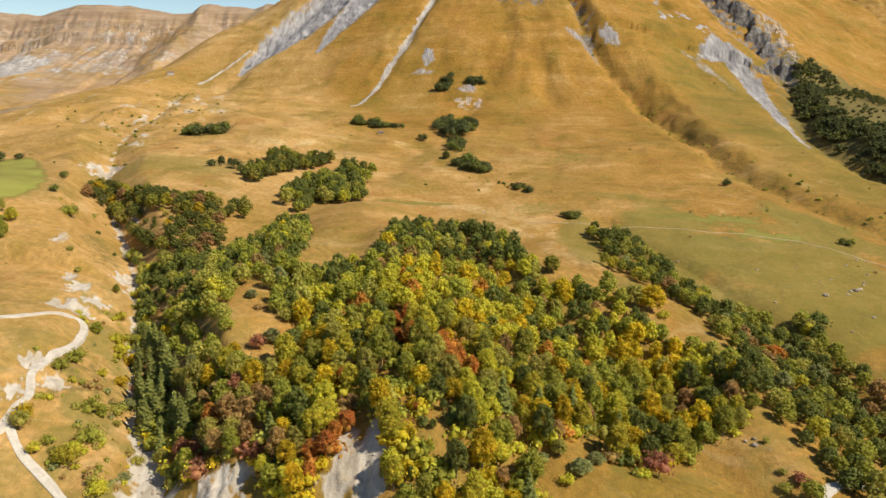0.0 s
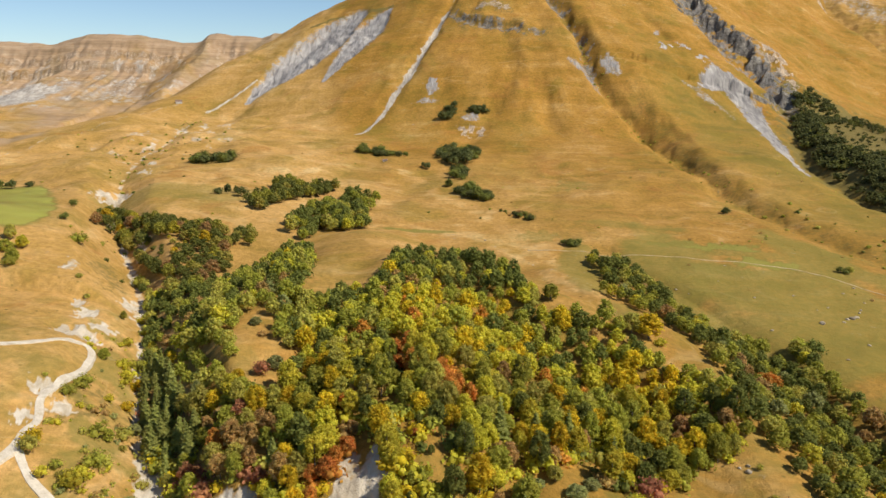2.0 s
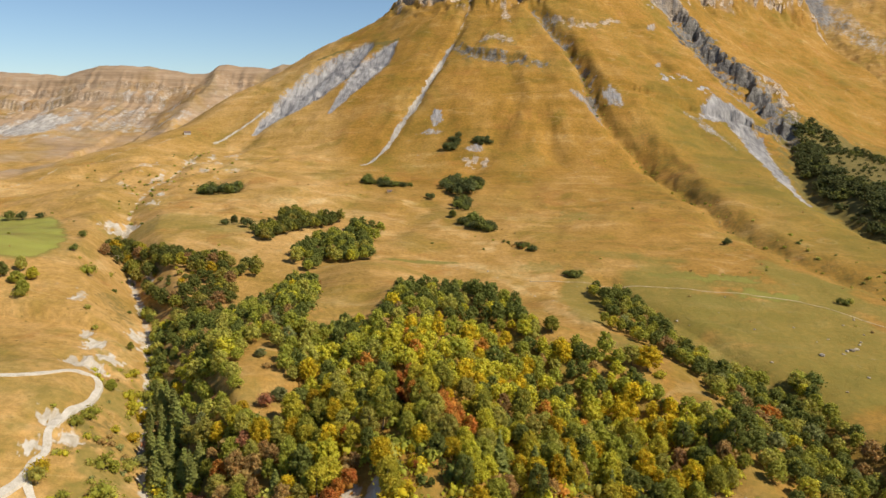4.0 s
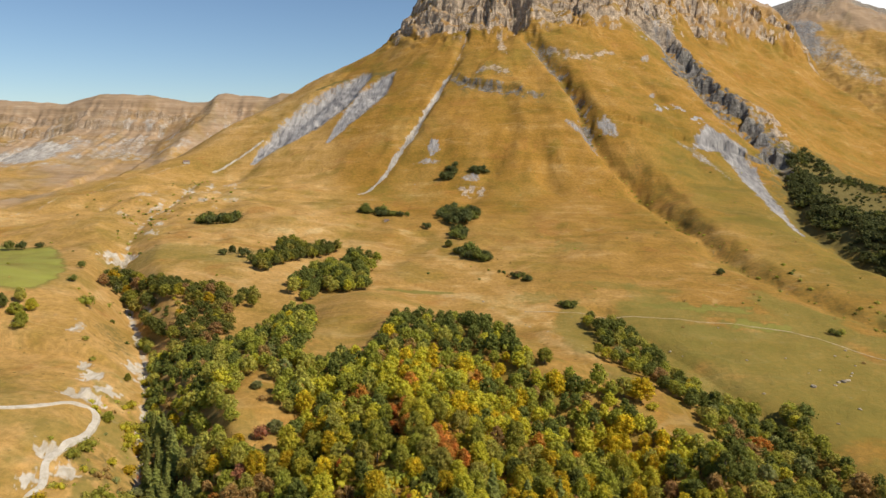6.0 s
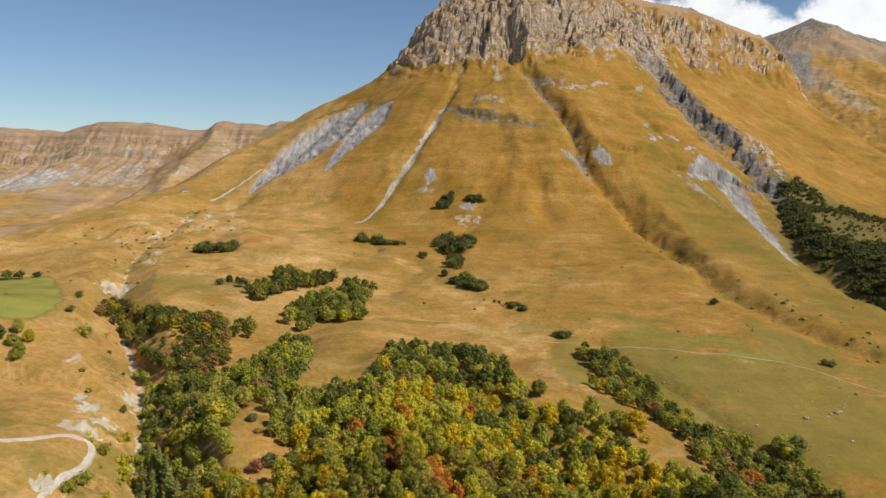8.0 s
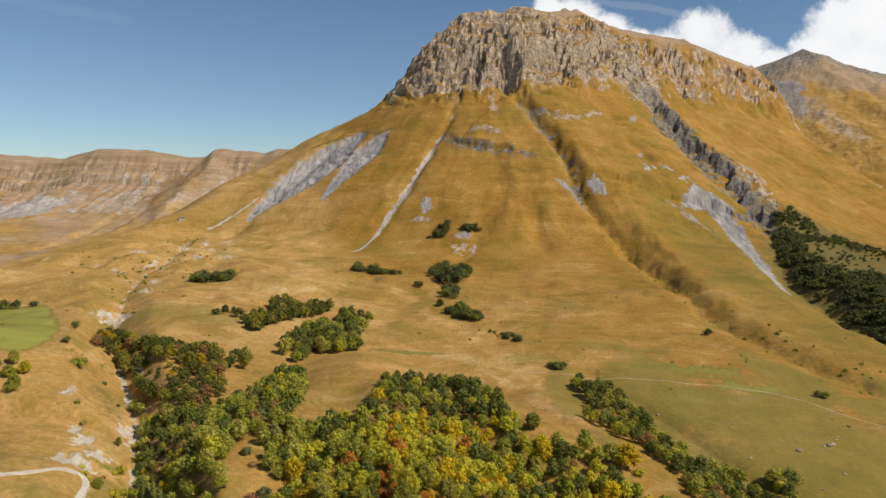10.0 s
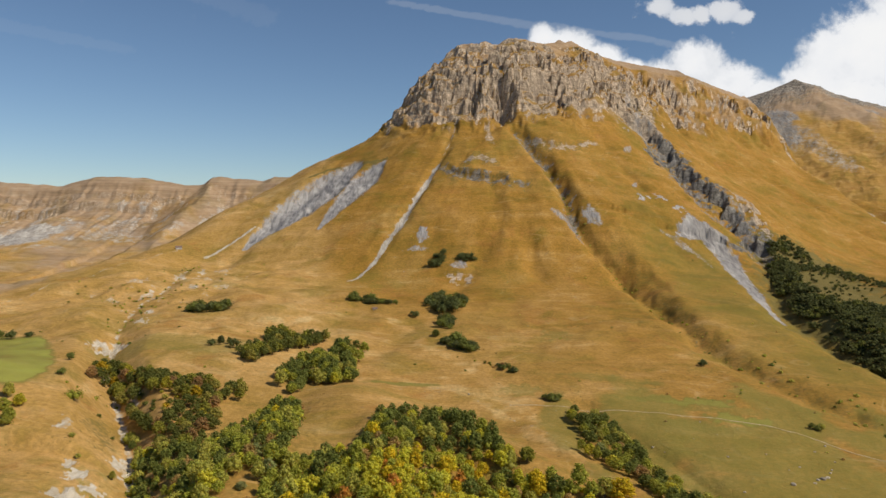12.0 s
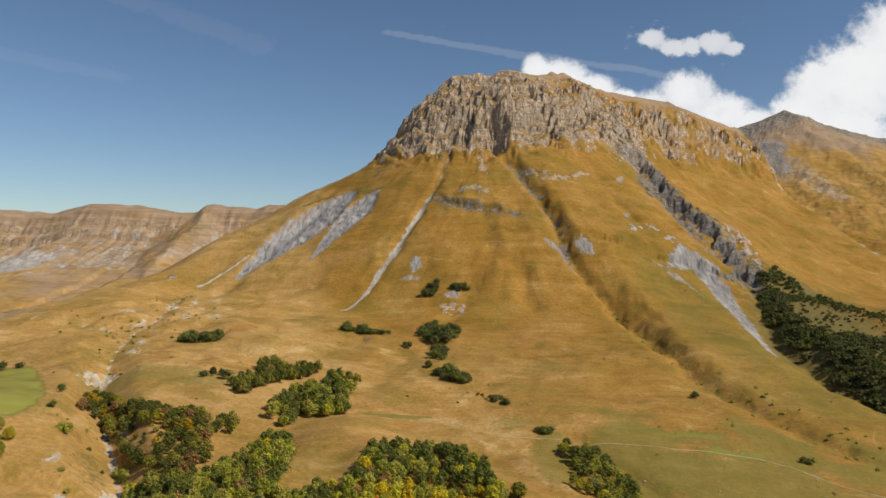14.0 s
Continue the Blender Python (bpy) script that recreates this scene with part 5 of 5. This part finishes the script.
ROAD = [(-92, 165), (-110, 190), (-123, 203), (-132, 210), (-141, 216), (-148, 223), (-152, 229), (-153, 235), (-152, 241), (-154, 247), (-157, 254), (-157, 264), (-157, 284), (-160, 299), (-164, 309), (-169, 311), (-173, 302), (-185, 285), (-215, 270), (-260, 255)]
ribbon("road", ROAD, 1.45, mat_road, "pale gravel track winding up the grassy bank")
ribbon("road", [(-152, 230), (-153, 224), (-158, 212), (-166, 190)], 2.0, mat_road, "pale gravel side track")
ribbon("road", [(112, 185), (119, 198), (126, 205), (134, 209), (141, 210), (160, 206)], 1.6, mat_road, "pale gravel track at the foot of the knoll")
ribbon("path", [(60, 500), (92, 497), (125, 493), (156, 488), (181, 482), (210, 477), (235, 470), (250, 459), (262, 450), (280, 428), (320, 402)], 0.5, mat_path, "narrow trodden dirt path across the meadow", 0.12)

# ---- single trees and shrubs ----
first_trees = [model("broadleaf_tree", s, LEAVES["green"], "green tree standing alone on dry grass", "tree", 0.22, 4) for s in NEAR_SHAPES]
first_shrubs = [model("shrub", s, LEAVES["green"], "green shrub on dry grass", "shrub", 0.08, 2) for s in SHRUB_SHAPES]
rng = np.random.default_rng(33)
HUE_WORD = {"deep": "dark green", "pine": "very dark green", "green": "green", "olive": "olive green", "lime": "yellow-green", "yellow": "yellow", "orange": "orange", "red": "dark red", "brown": "brown", "sage": "grey-green"}


def lone(kind, x, y, hue, scale, where, group):
    first = (first_trees if kind == "tree" else first_shrubs)[rng.integers(4)]
    # farther plants take a darker leaf colour for the self-shade they lack
    hue = {"deep": "pine", "green": "deep", "olive": "deep"}.get(hue, hue) if y > 500 else hue
    plant(first, x, y, ground_z(x, y) - (1.6 * scale if kind == "tree" else 0.0), hue, scale, rng, HUE_WORD[hue] + (" small tree " if kind == "tree" else " shrub ") + where, group, rng.uniform(0.9, 1.1) * (0.72 if hue == "sage" else 1.0), (1.6 if "knoll" in group else 1.2) if kind == "tree" else 1.1)


for kind, x, y, hue, scale in (("tree", 54, 344, "green", 0.8), ("tree", 98, 321, "yellow", 1.15), ("tree", 90, 322, "olive", 0.85), ("shrub", 103, 318, "lime", 1.2), ("tree", 43, 199, "sage", 0.62), ("tree", 49, 205, "sage", 0.5), ("tree", 31, 203, "sage", 0.46), ("tree", 37, 206, "olive", 0.5), ("shrub", 38, 194, "lime", 1.0), ("shrub", 63, 201, "lime", 1.0), ("shrub", 69, 205, "red", 1.9), ("shrub", 61, 201, "olive", 0.7), ("shrub", 54, 209, "brown", 1.4), ("shrub", 112, 211, "olive", 0.7), ("shrub", 110, 204, "olive", 1.0), ("shrub", 116, 198, "green", 1.5), ("shrub", 113, 226, "olive", 0.5), ("shrub", 84, 330, "olive", 0.6), ("shrub", 78, 335, "olive", 0.5), ("shrub", 46, 330, "sage", 0.9), ("shrub", 50, 324, "olive", 0.6), ("shrub", 116, 206, "red", 1.1), ("tree", -86, 308, "sage", 0.55), ("tree", -70, 276, "sage", 0.7), ("shrub", -80, 296, "brown", 1.0), ("shrub", -74, 268, "red", 1.3), ("tree", -86, 452, "brown", 0.42), ("tree", 9, 383, "olive", 0.5)):
    lone(kind, x, y, hue, scale, "on the dry grass of the knoll", "shrubs on the knoll")
for kind, x, y, hue, scale in (("shrub", -231, 436, "green", 2.2), ("shrub", -255, 468, "deep", 1.3), ("tree", -247, 404, "lime", 0.85), ("tree", -252, 396, "green", 0.9), ("tree", -243, 386, "green", 0.85), ("tree", -257, 410, "olive", 0.8), ("tree", -262, 398, "deep", 0.9), ("shrub", -241, 380, "green", 1.6), ("shrub", -376, 612, "deep", 2.0), ("shrub", -384, 606, "green", 2.0), ("shrub", -366, 622, "deep", 1.8), ("shrub", -276, 522, "olive", 1.1), ("shrub", -284, 536, "green", 1.3), ("shrub", -270, 548, "green", 1.2), ("shrub", -192, 430, "green", 1.8), ("shrub", -186, 424, "olive", 1.5), ("shrub", -203, 380, "olive", 0.9), ("shrub", -196, 372, "olive", 0.7), ("tree", -186, 604, "deep", 0.8), ("tree", -181, 612, "green", 0.6), ("shrub", -174, 600, "deep", 2.0), ("shrub", -193, 599, "deep", 1.9), ("tree", -159, 311, "green", 0.62), ("shrub", -152, 276, "green", 1.6), ("shrub", -152, 265, "green", 1.2), ("shrub", -152, 315, "lime", 1.5), ("shrub", -147, 307, "lime", 1.6), ("shrub", -141, 304, "yellow", 1.7), ("shrub", -150, 323, "olive", 1.2), ("shrub", -137, 282, "yellow", 1.4), ("shrub", -147, 323, "green", 1.2), ("tree", -130, 250, "green", 0.6), ("shrub", -133, 248, "green", 1.5), ("shrub", -129, 260, "olive", 1.5), ("shrub", -128, 268, "sage", 1.5), ("shrub", -125, 229, "green", 1.7), ("shrub", -122, 230, "olive", 1.1), ("shrub", -136, 223, "green", 0.9), ("shrub", -127, 217, "lime", 1.6), ("shrub", -129, 217, "lime", 1.2), ("shrub", -126, 220, "lime", 1.2), ("shrub", -138, 218, "lime", 0.9), ("shrub", -148, 231, "yellow", 1.5), ("shrub", -147, 227, "olive", 1.3), ("shrub", -133, 220, "olive", 0.8), ("shrub", -143, 279, "lime", 1.0), ("shrub", -125, 250, "olive", 0.7), ("shrub", -111, 233, "olive", 1.0), ("shrub", -110, 220, "sage", 1.0), ("shrub", -112, 206, "lime", 1.3), ("shrub", -115, 209, "olive", 0.8), ("shrub", -116, 255, "olive", 0.9), ("shrub", -143, 263, "olive", 0.6), ("shrub", -171, 379, "lime", 1.2), ("tree", -174, 366, "green", 0.42), ("shrub", -161, 340, "lime", 1.3), ("tree", -186, 420, "deep", 0.6), ("tree", -192, 428, "green", 0.5)):
    lone(kind, x, y, hue, scale * (1.05 if kind == "shrub" and y < 340 else 1.0), "on the dry grassy bank", "shrubs on the banks")
for kind, x, y, hue, scale in (("tree", 4, 790, "deep", 0.95), ("tree", 12, 800, "deep", 1.0), ("tree", 22, 812, "deep", 0.95), ("tree", 30, 832, "deep", 0.85), ("tree", 10, 824, "deep", 0.9), ("tree", 0, 812, "deep", 0.8), ("tree", 36, 818, "deep", 0.8), ("tree", 18, 838, "deep", 0.8), ("tree", 28, 850, "green", 0.7), ("tree", 2, 840, "deep", 0.7), ("tree", 8, 742, "deep", 0.9), ("tree", 14, 752, "green", 0.8), ("tree", 17, 736, "deep", 0.75), ("tree", 3, 688, "green", 0.85), ("shrub", -20, 768, "deep", 1.6), ("shrub", -24, 774, "deep", 1.3)):
    lone(kind, x, y, hue, scale, "on the open meadow", "trees on the meadow")
for cx, cy, rx, ry, turn, n, size, hues in ((-240, 745, 24, 12, 0, 18, 2.4, ("deep", "green")), (-74, 826, 28, 9, -8, 26, 1.9, ("deep", "deep", "olive")), (26, 652, 24, 8, -50, 34, 1.9, ("deep", "green", "olive")), (64, 588, 17, 4, -58, 20, 1.1, ("olive", "olive", "deep", "brown")), (88, 512, 11, 3.5, -30, 11, 1.2, ("deep", "olive")), (55, 596, 14, 4, -40, 8, 0.6, ("olive", "brown")), (14, 834, 23, 52, 0, 46, 2.3, ("deep", "deep", "green")), (13, 746, 9, 30, 0, 13, 2.1, ("deep", "green")), (4, 990, 7, 16, -35, 14, 2.0, ("deep",)), (44, 992, 10, 6, 0, 12, 1.9, ("deep",)), (181, 342, 8, 5, -30, 6, 1.8, ("deep", "green")), (240, 606, 2, 2, 0, 2, 1.4, ("deep",)), (272, 470, 4, 3, 0, 3, 1.0, ("deep", "olive"))):
    for _ in range(n):
        a, r = rng.uniform(0, 6.28), math.sqrt(rng.uniform(0, 1))
        u, v = r * rx * math.cos(a), r * ry * math.sin(a)
        c, s = math.cos(radians(turn)), math.sin(radians(turn))
        lone("shrub", cx + u * c - v * s, cy + u * s + v * c, str(rng.choice(hues)), size * rng.uniform(0.75, 1.25), "in a thicket on the slope", "thickets on the slope")
for ob in first_trees + first_shrubs:
    for c in list(ob.children):
        bpy.data.objects.remove(c)
    bpy.data.objects.remove(ob)

# far specks of scrub
stand = Stand()
for _ in range(420):
    x, y = rng.uniform(-420, 460), rng.uniform(420, 1050)
    if abs(x) < 0.75 * y and grad_noise(np.array([x / 70]), np.array([y / 70]), 301)[0] > 0.12:
        stand.add(SPECK_SHAPES[rng.integers(2)], x, y, ground_z(x, y), str(rng.choice(["deep", "olive", "brown", "green"])), rng.uniform(0.2, 0.55), rng)
for line, n, spread in ((CENTRE_GULLY[4:], 70, 5), (STREAM[8:], 60, 8), ([(-420, 860, 0), (-330, 800, 0), (-280, 900, 0)], 40, 25), ([(262, 724, 0), (300, 600, 0), (330, 480, 0), (360, 400, 0)], 40, 14)):
    for _ in range(n):
        k = rng.integers(len(line) - 1)
        t = rng.random()
        x, y = (line[k][i] + t * (line[k + 1][i] - line[k][i]) + rng.normal(0, spread) for i in (0, 1))
        stand.add(SPECK_SHAPES[rng.integers(2)], x, y, ground_z(x, y), str(rng.choice(["deep", "olive", "green"])), rng.uniform(0.3, 0.85), rng)
stand.build("scrub", "scattered small dark bushes on the slopes", "scrub")

# low bank scrub near the road
stand = Stand()
for _ in range(420):
    x, y = rng.uniform(-175, -108), rng.uniform(205, 335)
    d = along(np.array([x]), np.array([y]), STREAM)[0][0]
    r = along(np.array([x]), np.array([y]), [(px, py, 0) for px, py in ROAD])[0][0]
    if 7 < d < 36 and r > 3.5 and grad_noise(np.array([x / 16]), np.array([y / 16]), 302)[0] > -0.05:
        stand.add(SPECK_SHAPES[rng.integers(2)], x, y, ground_z(x, y), str(rng.choice(["olive", "lime", "green", "sage", "brown"])), rng.uniform(0.25, 0.85), rng)
stand.build("bank_scrub", "low olive and yellow scrub on the stream bank", "scrub")

# ---- boulders ----
def boulder(x, y, size, label, group):
    bm = bmesh.new()
    bmesh.ops.create_icosphere(bm, subdivisions=2, radius=1.0)
    sx, sy, sz = size * rng.uniform(0.8, 1.3), size * rng.uniform(0.7, 1.1), size * rng.uniform(0.5, 0.8)
    o = Vector(rng.uniform(0, 50, 3))
    for v in bm.verts:
        d = 1 + 0.35 * noise.noise(v.co * 1.1 + o) + 0.15 * noise.noise(v.co * 2.7 + o)
        v.co = Vector((v.co.x * d * sx, v.co.y * d * sy, v.co.z * d * sz))
    me = bpy.data.meshes.new("boulder")
    bm.to_mesh(me)
    bm.free()
    me.materials.append(mat_stone)
    ob = new("boulder", me)
    ob.location = (x, y, ground_z(x, y) + 0.2 * size)
    return tagged(ob, label, "boulder", group)


for x, y, s in ((210, 376, 1.7), (234, 389, 2.0), (238, 392, 1.4), (230, 387, 1.2), (225, 381, 0.9), (109, 226, 1.2), (110, 229, 0.9), (107, 229, 0.7), (145, 429, 0.9), (178, 366, 0.8), (186, 410, 0.8), (214, 420, 0.7), (246, 402, 0.9), (250, 430, 0.8), (222, 350, 0.9), (240, 340, 1.0), (255, 415, 0.7), (262, 440, 0.9), (200, 330, 0.8), (150, 420, 0.6), (243, 398, 0.7), (228, 405, 0.7), (60, 500, 0.6), (30, 520, 0.9), (-60, 560, 0.5), (190, 470, 0.6), (218, 398, 0.5), (175, 440, 0.5)):
    boulder(x, y, s, "pale weathered limestone boulder on the meadow", "boulders on the meadow")
for _ in range(90):
    k = rng.integers(1, 7)
    t = rng.random()
    x, y = (STREAM[k][i] + t * (STREAM[k + 1][i] - STREAM[k][i]) + rng.normal(0, 2.2) for i in (0, 1))
    boulder(x, y, rng.uniform(0.3, 0.9), "pale boulder in the dry stream bed", "boulders in the stream bed")

# ---- hut far up the valley ----
def hut(x, y, long, wide, high, turn):
    z = ground_z(x, y) - 0.4
    ob = tagged(new("hut"), "small pale hut with a dark pitched roof on the slope", "hut")
    ob.location, ob.rotation_euler = (x, y, z), (0, 0, radians(turn))
    a, c = long / 2, wide / 2
    v = [(-a, -c, 0), (a, -c, 0), (a, c, 0), (-a, c, 0), (-a, -c, high), (a, -c, high), (a, c, high), (-a, c, high), (-a, 0, high + wide * 0.35), (a, 0, high + wide * 0.35)]
    part("wall", v, [(0, 1, 5, 4), (2, 3, 7, 6), (1, 2, 6, 9, 5), (3, 0, 4, 8, 7)], mat_wall, ob)
    for sgn in (-1, 1):
        e, t = 0.5, 0.18
        top, eave = high + wide * 0.35, high - 0.25
        q = [(-a - e, 0, top), (a + e, 0, top), (a + e, sgn * (c + e), eave), (-a - e, sgn * (c + e), eave)]
        part("roof", q + [(px, py, pz + t) for px, py, pz in q], [(0, 1, 2, 3), (4, 5, 6, 7), (0, 1, 5, 4), (1, 2, 6, 5), (2, 3, 7, 6), (3, 0, 4, 7)], mat_roof, ob)
    return ob


hut(-398, 1085, 9, 6, 3.2, 20)
hut(-68, 796, 5, 3, 1.8, 5)

# ---- clouds, far behind everything ----
def cloud_material(name, bright, edge, thin):
    m = bpy.data.materials.new(name)
    m.use_nodes = True
    m.node_tree.nodes.clear()
    k = Nodes(m.node_tree)
    out = k.nodes.new("ShaderNodeOutputMaterial")
    p = k.place()
    body = k.attr("body")
    puff = k.math("ADD", k.math("MULTIPLY", k.noise(p, 130, 5, 0.66), 0.6), k.math("MULTIPLY", k.noise(p, 42, 4, 0.6), 0.4))
    a = k.step(k.math("ADD", body, k.math("MULTIPLY", k.math("SUBTRACT", puff, 0.5), edge)), 0.16, 0.62, 0.0, thin)
    # cloud sheets glow by themselves; their soft grey shading is painted by noise
    tone = k.ramp(k.math("ADD", k.math("MULTIPLY", k.noise(p, 240, 4, 0.6), 0.7), k.math("MULTIPLY", body, 0.3)), (0.30, (0.72, 0.75, 0.80)), (0.55, (0.95, 0.96, 0.98)), (0.7, (1.0, 1.0, 1.0)))
    e = k.nodes.new("ShaderNodeEmission")
    k.put(e, "Color", tone)
    e.inputs["Strength"].default_value = bright
    t = k.nodes.new("ShaderNodeBsdfTransparent")
    mx = k.nodes.new("ShaderNodeMixShader")
    k.put(mx, 0, a)
    k.links.new(t.outputs[0], mx.inputs[1])
    k.links.new(e.outputs[0], mx.inputs[2])
    k.links.new(mx.outputs[0], out.inputs["Surface"])
    return m


mat_cloud = cloud_material("cumulus", 0.92, 1.25, 1.0)
mat_wisp = cloud_material("thin_cloud", 0.85, 2.3, 0.8)
mat_trail = cloud_material("vapour_trail", 0.7, 1.8, 0.13)
mat_veil = cloud_material("high_veil", 0.7, 2.6, 0.035)


def cloud(name, far, box, puffs, mat, label):
    """A sheet of cloud at y = far; box and puffs in metres, x across and z up."""
    x0, x1, z0, z1 = box
    nx, nz = 90, 60
    x, z = np.meshgrid(np.linspace(x0, x1, nx), np.linspace(z0, z1, nz), indexing="xy")
    body = np.zeros(x.shape)
    for cx, cz, rx, rz in puffs:
        body = np.maximum(body, 1 - np.hypot((x - cx) / rx, (z - cz) / rz))
    rim = np.minimum.reduce([x - x0, x1 - x, z - z0, z1 - z]) / (0.06 * (x1 - x0))
    body = np.clip(body * 1.3, 0, 1) * np.clip(rim, 0, 1)
    y = far + 60 * fbm(x, z, 400, 2, 401)
    f = [(j * nx + i, j * nx + i + 1, (j + 1) * nx + i + 1, (j + 1) * nx + i) for j in range(nz - 1) for i in range(nx - 1)]
    ob = part(name, np.stack([x, y, z], 2).reshape(-1, 3).tolist(), f, mat)
    a = ob.data.attributes.new("body", "FLOAT", "POINT")
    a.data.foreach_set("value", body.ravel().astype(np.float32))
    ob.visible_shadow = False
    return tagged(ob, label, "cloud", kind="structure")


cloud("cloud", 3600, (300, 1080, 780, 1220), ((630, 1005, 190, 130), (500, 1050, 90, 110), (770, 935, 190, 120), (920, 880, 140, 90)), mat_cloud, "white cumulus cloud behind the summit")
cloud("cloud", 3620, (880, 1900, 600, 1160), ((1290, 930, 220, 165), (1140, 860, 190, 120), (1450, 850, 220, 150), (1610, 760, 220, 140), (1300, 780, 380, 200)), mat_cloud, "white cumulus cloud over the ridge")
cloud("cloud", 3640, (1640, 3000, 450, 1600), ((2150, 1000, 380, 300), (1900, 840, 280, 210), (2360, 1210, 340, 290), (2750, 1100, 600, 480), (2050, 740, 420, 240), (1960, 1000, 220, 170)), mat_cloud, "large white cumulus cloud over the far peak")
cloud("cloud", 3560, (930, 1580, 1060, 1300), ((1062, 1192, 90, 58), (1190, 1150, 110, 62), (1275, 1162, 95, 66), (1395, 1192, 125, 84), (1485, 1160, 85, 50)), mat_wisp, "small torn white cloud")
cloud("vapour_trail", 3660, (-330, 1300, 960, 1300), [(-231 + 1396 * t / 22, 1240 - 205 * t / 22, 95, 24) for t in range(23)], mat_trail, "faint straight vapour trail")
cloud("high_cloud", 3680, (-2600, -1500, 950, 1300), [(-2520 + 900 * t / 14, 1190 - 190 * t / 14, 110, 36) for t in range(15)], mat_veil, "faint streak of high thin cloud")
cloud("high_cloud", 3700, (-1900, -800, 1050, 1600), [(-1800 + 900 * t / 14, 1500 - 330 * t / 14, 120, 60) for t in range(15)], mat_veil, "faint streak of high thin cloud")
